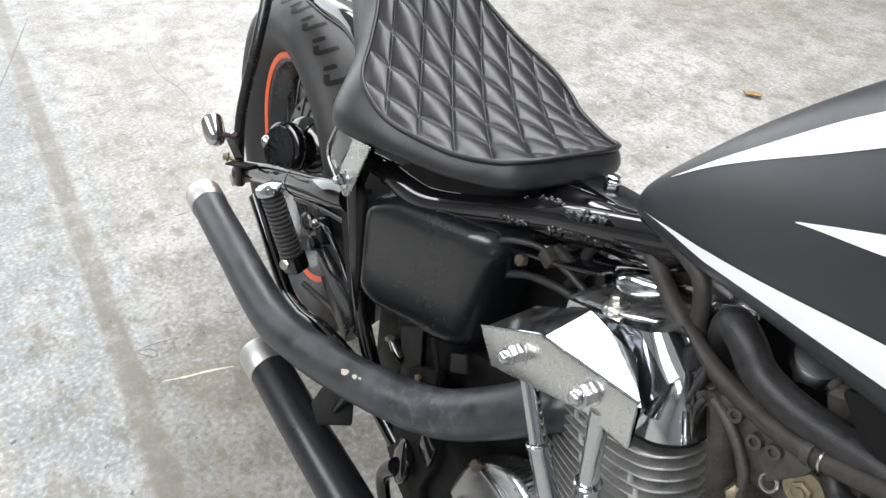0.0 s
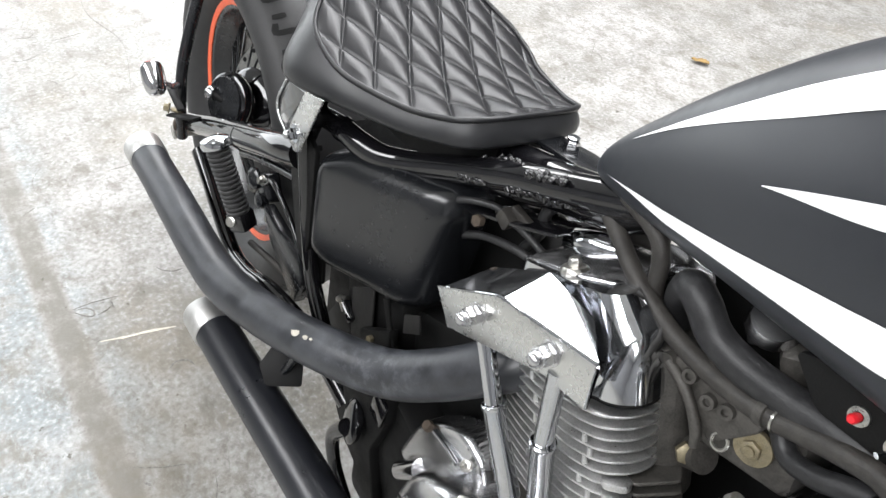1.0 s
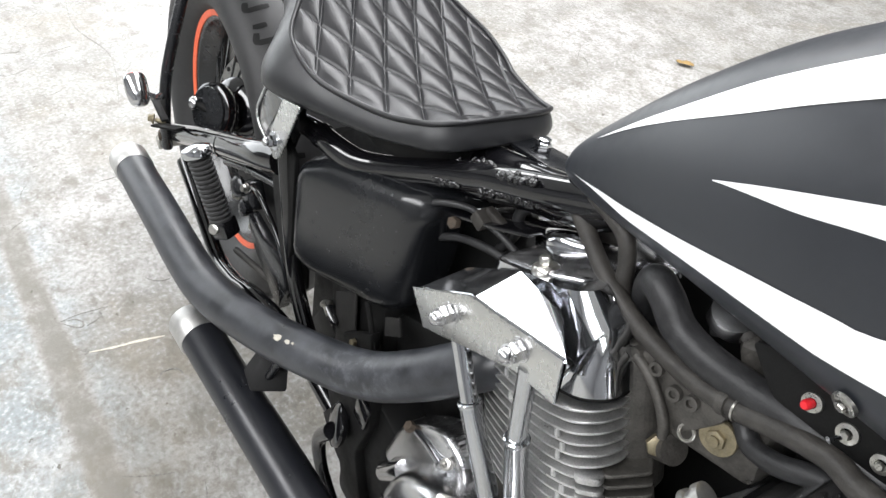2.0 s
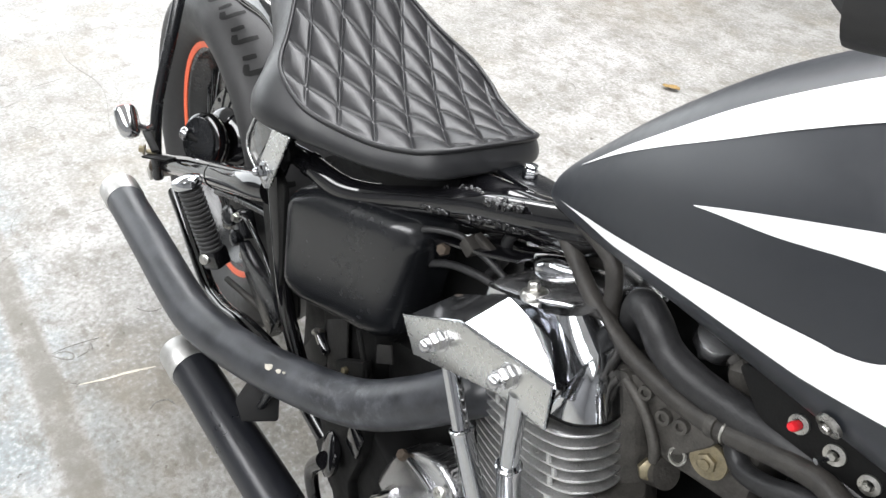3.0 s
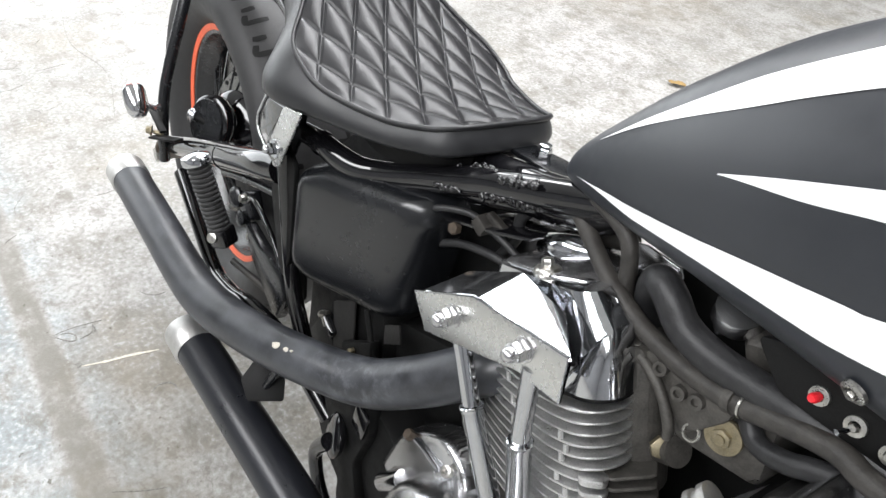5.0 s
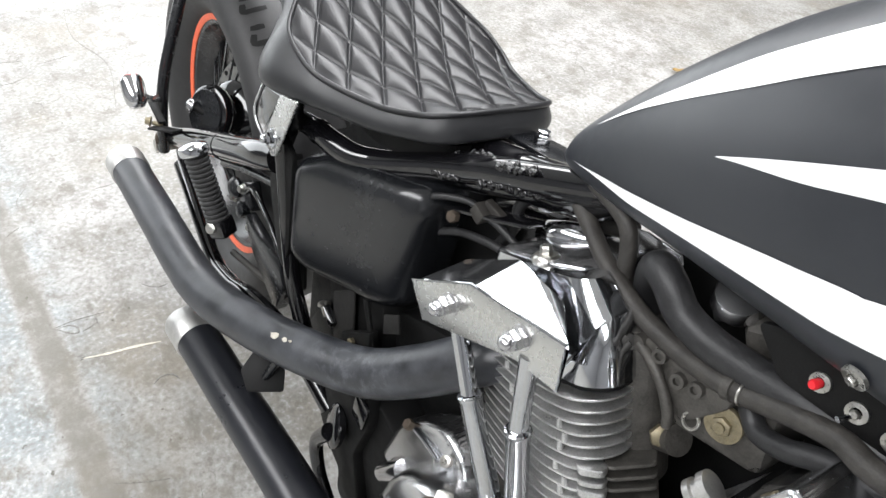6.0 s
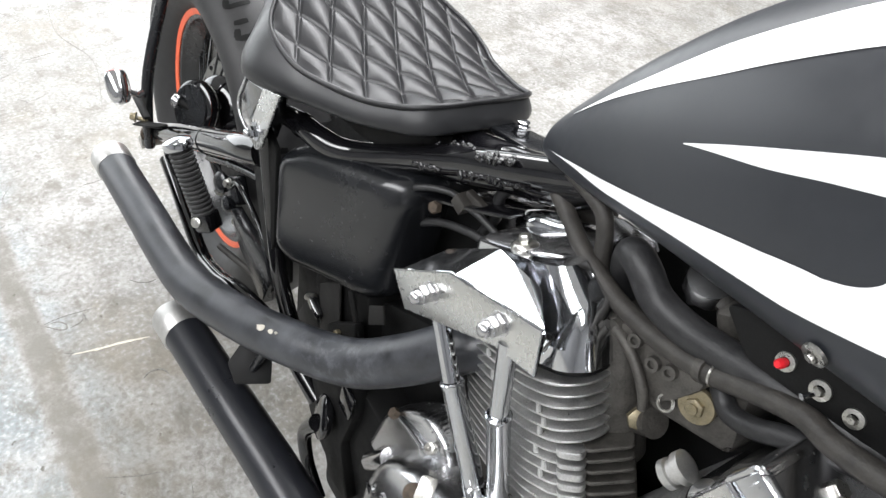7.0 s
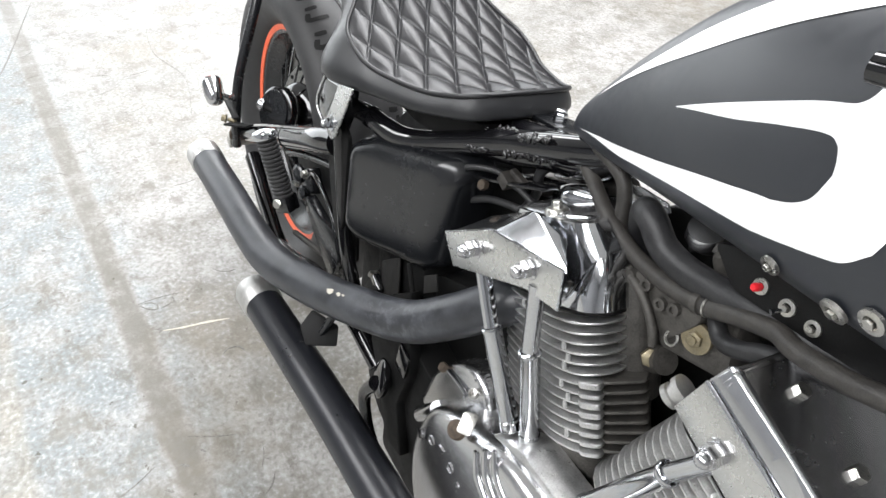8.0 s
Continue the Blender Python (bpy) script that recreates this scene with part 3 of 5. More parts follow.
UP_LO = [(0.844, 0.640), (0.905, 0.619), (0.955, 0.615), (1.0, 0.643), (1.04, 0.675), (1.077, 0.706), (1.12, 0.735), (1.17, 0.75)]
UP_HI = [(0.844, 0.642), (0.88, 0.660), (0.93, 0.688), (0.965, 0.720), (1.0, 0.752), (1.03, 0.781), (1.1, 0.83), (1.17, 0.86)]
MID_LO = [(0.973, 0.462), (1.025, 0.459), (1.065, 0.472), (1.094, 0.481), (1.104, 0.473), (1.109, 0.452), (1.1115, 0.43)]
MID_HI = [(0.973, 0.464), (1.035, 0.497), (1.08, 0.525), (1.098, 0.533), (1.104, 0.540), (1.108, 0.556), (1.1115, 0.595)]
LOW_LO = [(0.838, 0.330), (0.9, 0.262), (0.94, 0.248), (1.0, 0.250), (1.062, 0.257), (1.085, 0.266), (1.1115, 0.283)]
LOW_HI = [(0.838, 0.332), (0.875, 0.312), (0.915, 0.298), (0.968, 0.300), (1.04, 0.331), (1.06, 0.343), (1.075, 0.354), (1.085, 0.361), (1.095, 0.368), (1.103, 0.379), (1.108, 0.395), (1.1115, 0.43)]
FRONT_LO = [(1.1115, 0.283), (1.125, 0.293), (1.139, 0.308), (1.148, 0.34), (1.154, 0.381), (1.16, 0.45), (1.17, 0.62)]
FRONT_HI = [(1.1115, 0.595), (1.1135, 0.64), (1.116, 0.685), (1.118, 0.72), (1.12, 0.735), (1.14, 0.742), (1.17, 0.75)]
stripe(UP_LO, UP_HI)
stripe(MID_LO, MID_HI, 2.2)
stripe(LOW_LO, LOW_HI, 2.2)
stripe(FRONT_LO, FRONT_HI, -1.6)

def round_poly(pts, r, n=5):
    """A polygon with its corners rounded off."""
    out = []
    for i, p in enumerate(pts):
        p, a, b = Vector(p), Vector(pts[i - 1]), Vector(pts[(i + 1) % len(pts)])
        u, v = (a - p).normalized(), (b - p).normalized()
        rr = min(r, (a - p).length * 0.45, (b - p).length * 0.45)
        p0, p1 = p + u * rr, p + v * rr
        for k in range(n + 1):
            t = k / n
            q = p0 * (1 - t) ** 2 + p * 2 * t * (1 - t) + p1 * t * t
            out.append((q.x, q.y))
    return out


# oil tank cover
def oil_tank():
    ol = round_poly([(0.496, 0.568), (0.545, 0.596), (0.688, 0.628), (0.703, 0.606), (0.690, 0.470), (0.664, 0.450), (0.525, 0.420), (0.497, 0.430)], 0.026, 8)
    c = np.mean(ol, axis=0)
    # inset of each ring from the outline, then how far it lies back from the face
    rings = []
    prof = [(0.075, 0.0), (0.045, 0.0003), (0.030, 0.0010), (0.022, 0.0024), (0.0155, 0.0048), (0.0105, 0.0080), (0.0062, 0.0122), (0.0030, 0.0172), (0.0009, 0.0235), (0.0, 0.0310), (0.0, 0.058), (0.003, 0.068)]
    for inset, depth in prof:
        ring = []
        for q in ol:
            q = np.array(q)
            d = q - c
            q = q - d / np.linalg.norm(d) * min(inset, np.linalg.norm(d) * 0.93)
            ring.append((q[0], -0.136 + (q[0] - 0.505) * 0.26 + depth, q[1] + depth * 0.10))
        rings.append(ring)
    part("oil_tank", grid_mesh(rings), "satin", bike, "satin black rounded oil tank cover", 75)


oil_tank()

# engine: two cylinders at 45 degrees on one crank
CRANK = Vector((1.007, 0.0, 0.300))


def cyl_matrix(front):
    a = radians(22.5) * (1 if front else -1)
    return Matrix.Translation(CRANK) @ Matrix.Rotation(a, 4, "Y")


def rounded(px, py, r, n=6):
    out = []
    for sx, sy, a0 in ((1, 1, 0), (-1, 1, 90), (-1, -1, 180), (1, -1, 270)):
        for k in range(n + 1):
            a = radians(a0 + 90 * k / n)
            out.append((sx * (px - r) + r * math.cos(a), sy * (py - r) + r * math.sin(a)))
    return out


BARREL_REAR = [(-0.088, -0.070), (-0.030, -0.088), (0.040, -0.101), (0.072, -0.096), (0.0875, -0.075), (0.088, -0.050), (0.018, 0.022), (-0.088, 0.022)]


def scaled(pts, f, dx=0.0):
    return [((x + 0.01) * f - 0.01 + dx, (y + 0.035) * f - 0.035) for x, y in pts]


BARREL_FRONT = [(-0.062, -0.086), (0.082, -0.086), (0.084, 0.022), (-0.062, 0.022)]


rnd_fin = random.Random(3)


def cylinder(front):
    m = cyl_matrix(front)
    BARREL = BARREL_FRONT if front else BARREL_REAR
    core = scaled(BARREL, 0.80)
    barrel = part("cylinder", prism(round_poly(core, 0.03), 0.10, 0.335, m), "casting", bike, "finned cast aluminium cylinder with chrome rocker box")
    z_axis = m.to_3x3() @ Vector((0, 0, 1))
    pitch, low_fin, count = (0.0115, 0.157, 14) if front else (0.0098, 0.1745, 14)
    for k in range(count):
        h = low_fin + k * pitch
        part("fin", prism(round_poly(BARREL, 0.022 if not front else 0.034, 5), h, h + 0.0024, m, 0.0010, 2), "alu", barrel)
    for k in range(count - 1):
        for px, py in ((0.056, -0.0975), (-0.016, -0.0905)) if not front else ((0.012, -0.0835),):
            if rnd_fin.random() < 0.45:
                continue
            h = low_fin + k * pitch + 0.0022
            part("fin_spacer", lathe([(0.0026, 0), (0.0022, pitch - 0.0024)], m @ Vector((px + rnd_fin.uniform(-0.006, 0.006), py + 0.0015, h)), z_axis, 8), "alu", barrel)
    if not front:
        # wider fins low on the intake side, with cast bosses where they meet the round ones
        for k in range(8):
            h = low_fin + k * pitch + 0.003
            part("side_fin", prism(round_poly([(0.060, -0.060), (0.090, -0.080), (0.116 - 0.001 * k, -0.046), (0.080, -0.010)], 0.006, 3), h, h + 0.0032, m, 0.0011, 1), "casting", barrel)
            part("fin_boss", prism(round_poly([(0.066, -0.088), (0.076, -0.0975), (0.0925, -0.085), (0.085, -0.072)], 0.006, 3), h - 0.0015 - 0.002 * rnd_fin.random(), h + 0.001 + 0.002 * rnd_fin.random(), m, 0.0009, 2), "alu", barrel)
        part("head_casting", prism(round_poly([(0.0, -0.040), (0.080, -0.052), (0.096, -0.034), (0.090, -0.005), (0.02, 0.03)], 0.012), 0.215, 0.350, m, 0.004), "casting", barrel)
    # rocker box: round-cornered chrome wall cut off aslant, then a facet that rises to the lid
    wall = round_poly(BARREL_FRONT if front else [(-0.086, -0.086), (0.040, -0.0915), (0.074, -0.0895), (0.0895, -0.072), (0.087, -0.044), (0.015, 0.020), (-0.086, 0.020)], 0.024, 8)

    def brim(x, y):
        return 0.366 if front else min(max(0.3645 + 0.443 * (y + 0.064) + 1.19 * (x - 0.077), 0.320), 0.366)

    rings = []
    for lift, f in ((0.0, 0.985), (0.012, 1.0), (0.30, 0.997), (0.60, 0.982), (0.85, 0.955), (0.95, 0.935), (1.0, 0.915)):
        rings.append([tuple(m @ Vector((x, y, 0.3125 + (brim(x, y) - 0.3125) * lift))) for x, y in scaled(wall, f)])
    for f, h in ((0.90, 0.0008), (0.66, 0.0)):
        rings.append([tuple(m @ Vector((x, y, brim(*scaled([(x, y)], 0.92 / f)[0]) + h if f > 0.8 else 0.3865))) for x, y in scaled(wall, f)])
    part("rocker_box", grid_mesh(rings), "chrome_dust", barrel, "chrome rocker box with rounded shoulders", 32)
    part("gasket_line", prism(scaled(wall, 0.975), 0.3085, 0.3130, m), "black", barrel)
    if not front:
        part("rocker_lid", prism(round_poly([(-0.060, -0.064), (0.018, -0.062), (0.038, -0.050), (0.040, 0.055), (-0.060, 0.055)], 0.018, 6), 0.378, 0.3890, m, 0.004), "chrome_dull", barrel, "dusty metal rocker box lid")
    # faceted cover and the flat plate in front of it
    if front:
        o = [(-0.0605, 0.385), (0.0, 0.386), (0.085, 0.385), (0.080, 0.345), (0.02, 0.344), (-0.058, 0.345)]
        face_y = lambda p: -0.112
        back = ((-0.060, -0.107, 0.404), (0.0, -0.106, 0.405), (0.0, -0.106, 0.340), (-0.058, -0.107, 0.340))
        peak, side = (0.083, -0.106, 0.404), (0.083, -0.106, 0.340)
    else:
        o = [(-0.093, 0.364), (-0.010, 0.3805), (0.090, 0.362), (0.080, 0.324), (0.039, 0.334), (-0.081, 0.330)]
        face_y = lambda p: -0.1315 + 0.06 * (p + 0.09)
        back = ((-0.078, -0.083, 0.3765), (-0.006, -0.080, 0.3922), (0.0, -0.08, 0.335), (-0.07, -0.083, 0.335))
        peak, side = (0.054, -0.090, 0.376), (0.054, -0.088, 0.330)
    bm = bmesh.new()
    fr = [bm.verts.new((p, face_y(p) + 0.0015, a - 0.0012)) for p, a in o]
    bk = [bm.verts.new(q) for q in back]
    pk = bm.verts.new(peak)
    sd = bm.verts.new(side)
    for f in ((fr[0], fr[1], bk[1], bk[0]), (fr[1], fr[2], bk[1]), (fr[2], pk, bk[1]), (fr[2], fr[3], sd, pk),
              (fr[0], bk[0], bk[3], fr[5]), (fr[5], bk[3], bk[2], fr[4]), (fr[4], bk[2], sd, fr[3]), (bk[0], bk[1], bk[2], bk[3]), (bk[1], pk, sd, bk[2])):
        bm.faces.new(f)
    bmesh.ops.recalc_face_normals(bm, faces=bm.faces)
    bmesh.ops.bevel(bm, geom=bm.edges[:], offset=0.0013, segments=2, profile=0.5, affect="EDGES")
    bmesh.ops.transform(bm, matrix=m, verts=bm.verts)
    cover = part("rocker_cover", bm, "chrome_dust", barrel, "faceted chrome rocker cover", 20)
    if front:
        part("rocker_top", prism(round_poly([(-0.060, -0.107), (0.085, -0.107), (0.085, 0.05), (-0.060, 0.05)], 0.008), 0.370, 0.405, m, 0.007, 4), "alloy", barrel, "dull chrome rocker top")
        for q in ((-0.030, -0.066, 0.403), (0.028, -0.064, 0.403)):
            part("top_bolt", hex_bolt(m @ Vector(q), m.to_3x3() @ Vector((0, 0, 1)), 0.011, 0.008, 0.0105), "zinc", barrel)
    bm = bmesh.new()
    f0 = [bm.verts.new((p, face_y(p), a)) for p, a in o]
    f1 = [bm.verts.new((p, face_y(p) - 0.0022, a)) for p, a in o]
    bm.faces.new(f0)
    bm.faces.new(f1)
    for i in range(6):
        bm.faces.new((f0[i], f0[(i + 1) % 6], f1[(i + 1) % 6], f1[i]))
    bmesh.ops.recalc_face_normals(bm, faces=bm.faces)
    bmesh.ops.bevel(bm, geom=bm.edges[:], offset=0.0009, segments=2, profile=0.5, affect="EDGES")
    bmesh.ops.transform(bm, matrix=m, verts=bm.verts)
    plate = part("rocker_plate", bm, "brushed", barrel, "flat brushed metal plate with two cap nuts", 25)
    bead = [m @ Vector((p, face_y(p) - 0.0008, a + 0.0004)) for p, a in (o[0], o[1], o[2], o[3])]
    part("plate_bead", tube(bead, 0.0014, 8, 1, smooth=False), "chrome", plate)
    ax = m.to_3x3() @ Vector((0.05, -1, 0))
    for q in ((-0.018, -0.1142, 0.361), (0.055, -0.1142, 0.361)) if front else ((-0.038, -0.1308, 0.357), (0.047, -0.1256, 0.355)):
        part("cap_nut", hex_bolt(m @ Vector(q), ax, 0.0150, 0.013, 0.0105, True), "alloy", plate, "bright cap nut")
    up = m.to_3x3() @ Vector((0, 0, 1))
    if not front:
        part("lid_bolt", merge(hex_bolt(m @ Vector((-0.006, -0.054, 0.3895)), up, 0.0095, 0.009, 0.0095), lathe([(0.0125, -0.004), (0.012, 0.0), (0.010, 0.002)], m @ Vector((-0.006, -0.054, 0.3895)), up, 24)), "zinc", barrel, "dull bolt with wide washer")
    # push rod tubes
    rods = (((-0.013, -0.103, 0.347), (-0.021, -0.103, 0.292), (-0.030, -0.103, 0.150)), ((0.055, -0.103, 0.347), (0.045, -0.103, 0.28), (0.030, -0.103, 0.15)))
    for top, mid, low in rods if front else (((-0.0405, -0.1215, 0.340), (-0.0300, -0.1205, 0.2750), (-0.0160, -0.111, 0.164)), ((0.0500, -0.1195, 0.340), (0.0310, -0.1170, 0.2690), (0.0075, -0.1045, 0.160))):
        t, c, b = (m @ Vector(v) for v in (top, mid, low))
        rod = part("pushrod_tube", tube([t, c], 0.0081, 24, 1, smooth=False), "chrome", barrel, "telescopic chrome pushrod tube")
        part("lower_sleeve", tube([c, c + (b - c) * 0.01, c + (b - c) * 0.035, c + (b - c) * 0.05, c + (b - c) * 0.9, c + (b - c) * 0.91, b], [0.0100, 0.0112, 0.0112, 0.0102, 0.0102, 0.0112, 0.0112], 24, 1, smooth=False), "chrome", rod)


cylinder(False)
cylinder(True)

# exhaust pipes
up = part("upper_exhaust", tube([(0.85, -0.06, 0.545), (0.83, -0.085, 0.527), (0.79, -0.11, 0.485), (0.735, -0.136, 0.440), (0.66, -0.168, 0.412), (0.56, -0.198, 0.380), (0.46, -0.219, 0.355), (0.38, -0.226, 0.346), (0.22, -0.231, 0.341), (0.075, -0.236, 0.336)],
     [0.0255, 0.0262, 0.0265, 0.0267, 0.0268, 0.0272, 0.0282, 0.0288, 0.0292, 0.0292], 36, 10), "pipe", bike, "matte black exhaust pipe with chipped paint")
part("pipe_tip", tube([(0.095, -0.2355, 0.3363), (0.093, -0.2355, 0.3363), (0.052, -0.2368, 0.3352), (0.050, -0.2368, 0.3352)], [0.0298, 0.0312, 0.0312, 0.0302], 36, 1, smooth=False), "steel", up, "bare steel pipe tip")
lowp = part("lower_exhaust", tube([(0.43, -0.2325, 0.262), (0.577, -0.22, 0.264), (0.70, -0.207, 0.258), (0.90, -0.19, 0.252), (1.15, -0.16, 0.26), (1.26, -0.12, 0.35)], 0.030, 32, 8), "pipe_low", bike, "matte black lower exhaust pipe")
part("pipe_tip", tube([(0.445, -0.2315, 0.262), (0.443, -0.2317, 0.262), (0.402, -0.235, 0.2615), (0.400, -0.235, 0.2615)], [0.0305, 0.0322, 0.0322, 0.031], 32, 1, smooth=False), "steel", lowp, "bare steel pipe tip")


# hub, shock, swingarm
axle = part("axle", merge(lathe([(0.011, -0.165), (0.011, 0.165)], (0, 0, HUB), (0, 1, 0), 16), hex_bolt((0, -0.163, HUB), (0, -1, 0), 0.024, 0.014, 0.017)), "zinc", bike, "steel rear axle with nut")
shock = part("shock_absorber", lathe([(0.012, 0.0), (0.042, 0.001), (0.047, 0.004), (0.049, 0.012), (0.048, 0.022), (0.044, 0.028), (0.035, 0.032), (0.035, 0.042), (0.053, 0.048), (0.060, 0.056), (0.060, 0.064), (0.054, 0.070), (0.044, 0.074), (0.044, 0.082), (0.062, 0.088), (0.068, 0.096), (0.066, 0.105), (0.05, 0.11), (0.02, 0.112)],
             (0.084, -0.108, 0.426), (-0.35, 1, -0.32), 48), "gloss", bike, "gloss black shrouded shock absorber")
part("shock_end", lathe([(0.005, -0.002), (0.040, -0.0022), (0.0415, 0.0008)], (0.084, -0.1085, 0.426), (-0.35, 1, -0.32), 32), "satin", shock)
disc_o, disc_a = Vector((0.030, -0.020, 0.412)), Vector((-0.35, 1, -0.32)).normalized()
disc = part("brake_disc", lathe([(0.03, 0), (0.082, 0), (0.082, 0.004), (0.03, 0.004)], disc_o, disc_a, 48, close=True), "zinc", bike, "drilled steel brake disc")
du = disc_a.orthogonal().normalized()
dv = disc_a.cross(du)
for k in range(16):
    a = 2 * math.pi * k / 16
    part("disc_hole", lathe([(0.0045, 0), (0.0045, -0.0008), (0.003, -0.0008)], disc_o + (du * math.cos(a) + dv * math.sin(a)) * 0.074, disc_a, 10), "black", disc)
part("shock_stud", tube([(0.08, -0.106, 0.424), (0.056, -0.122, 0.430)], 0.007, 16, 1, smooth=False), "black", shock)
part("shock_bolt", lathe([(0.011, 0), (0.0125, 0.002), (0.0125, 0.010), (0.010, 0.0135), (0.003, 0.015)], (0.062, -0.117, 0.4285), (-0.75, -0.65, 0.02), 20), "polished", shock, "chrome domed shock bolt")
arm = part("swingarm", tube([(-0.03, -0.150, 0.335), (0.056, -0.146, 0.372), (0.15, -0.140, 0.415), (0.24, -0.137, 0.453), (0.324, -0.134, 0.489), (0.40, -0.131, 0.522), (0.45, -0.122, 0.540)], [0.015, 0.017, 0.019, 0.020, 0.0205, 0.0205, 0.02], 24, 10), "gloss", bike, "gloss black swingarm tube")
part("arm_ring", tube([(0.268, -0.136, 0.4645), (0.272, -0.136, 0.466)], 0.0212, 24, 1, smooth=False), "gloss", arm)
part("swingarm", tube([(-0.03, 0.150, 0.335), (0.15, 0.140, 0.415), (0.324, 0.128, 0.484), (0.50, 0.112, 0.535)], 0.02, 20, 8), "gloss", bike, "gloss black swingarm tube")
part("belt_guard", tube([(0.25, -0.131, 0.425), (0.30, -0.130, 0.448), (0.378, -0.125, 0.476), (0.45, -0.12, 0.498)], 0.006, 12, 6), "satin", bike, "thin satin black guard rail")

part("fender_strut", tube([(0.06, -0.045, 0.680), (0.145, -0.042, 0.684), (0.235, -0.040, 0.688), (0.31, -0.04, 0.668)], [0.012, 0.016, 0.017, 0.017], 18, 6), "gloss", bike, "gloss black tube behind the seat")
# fender stay, turn signal and its bracket
part("fender_stay", tube([(0.020, -0.165, 0.33), (0.036, -0.168, 0.40), (0.032, -0.158, 0.48), (0.018, -0.122, 0.60), (-0.016, -0.085, 0.70), (-0.06, -0.06, 0.75)], 0.0095, 14, 8), "satin", bike, "black fender stay rod")
part("fender_stay", tube([(0.035, 0.170, 0.425), (0.020, 0.158, 0.48), (0.002, 0.130, 0.60), (-0.03, 0.098, 0.70), (-0.06, 0.07, 0.75)], 0.0095, 14, 8), "satin", bike, "black fender stay rod")
sig_o, sig_a = Vector((0.104, -0.219, 0.466)), Vector((-0.62, -0.02, 0.75)).normalized()
sig = part("turn_signal", lathe([(0.006, -0.009), (0.011, -0.007), (0.015, -0.001), (0.0175, 0.012), (0.0175, 0.031), (0.0158, 0.038), (0.0140, 0.0405)], sig_o, sig_a, 28), "polished", bike, "chrome bullet turn signal with red lens")
part("signal_lens", lathe([(0.0138, 0.0402), (0.0130, 0.0412), (0.008, 0.0416), (0.001, 0.0417)], sig_o, sig_a, 24), "red", sig)
part("signal_stem", tube([sig_o + sig_a * 0.016, (0.095, -0.196, 0.466), (0.085, -0.186, 0.462)], [0.006, 0.005, 0.007], 14, 4), "chrome_dull", sig)
brk = part("signal_bracket", merge(box((0.012, 0.006, 0.075), look((0.068, -0.184, 0.432), (0.09, -0.184, 0.60)) @ pose(0, 0, 0, 90), 0.002), box((0.075, 0.020, 0.004), pose(0.085, -0.176, 0.405, 0, -18, 20), 0.0015)), "black", bike, "rusty black signal bracket")
part("bracket_bolt", merge(hex_bolt((0.046, -0.190, 0.402), (-0.4, -0.9, 0.1), 0.011, 0.008, 0.009), tube([(0.05, -0.186, 0.401), (0.062, -0.176, 0.402)], 0.004, 10, 1, smooth=False)), "brass", brk, "rusty bracket bolt")
part("bracket_bolt", merge(lathe([(0.013, 0), (0.014, 0.008), (0.008, 0.012), (0.002, 0.0125)], (0.020, -0.165, 0.355), (-0.6, -0.8, 0.1), 18)), "rusty", brk, "rusty round adjuster bolt")

# frame
fr = part("frame_rail", tube([(0.474, -0.113, 0.606), (0.512, -0.106, 0.610), (0.549, -0.098, 0.607), (0.580, -0.086, 0.606), (0.615, -0.070, 0.616), (0.6575, -0.056, 0.635), (0.699, -0.045, 0.654), (0.7375, -0.035, 0.671), (0.775, -0.027, 0.6845), (0.84, -0.012, 0.708), (0.93, 0.0, 0.745)], [0.0125, 0.0130, 0.0145, 0.0150, 0.0150, 0.0150, 0.0152, 0.0152, 0.0155, 0.0165, 0.0165], 26, 8), "gloss", bike, "gloss black upper frame tube with rough welds")
part("tube_clamp", tube([(0.516, -0.1052, 0.610), (0.521, -0.1042, 0.6097)], 0.0150, 22, 1, smooth=False), "gloss", fr)
part("frame_rail", tube([(0.480, 0.113, 0.602), (0.545, 0.104, 0.613), (0.66, 0.068, 0.634), (0.72, 0.052, 0.655), (0.78, 0.038, 0.683), (0.85, 0.015, 0.705)], 0.0125, 18, 8), "gloss", bike, "gloss black upper frame tube")
part("backbone", tube([(0.64, 0, 0.648), (0.75, 0, 0.668), (0.83, 0, 0.694), (0.92, 0, 0.742), (1.2, 0, 0.83)], [0.018, 0.023, 0.023, 0.022, 0.022], 20, 6), "gloss", bike, "gloss black backbone tube")
part("gusset_plate", prism([(0.655, -0.056), (0.76, -0.040), (0.80, -0.028), (0.80, 0.028), (0.76, 0.040), (0.655, 0.056)], 0.0, 0.004, pose(0, 0, 0.198, 0, -35.5, 0) @ pose(0.142, 0, 0.118, 0, 16, 0), 0.001), "gloss", bike)
part("neck_gusset", tube([(0.684, -0.040, 0.638), (0.715, -0.030, 0.648), (0.76, -0.016, 0.662), (0.81, -0.004, 0.680)], [0.010, 0.0125, 0.0125, 0.012], 20, 6), "gloss", bike, "gloss black welded neck gusset")
rw = random.Random(8)


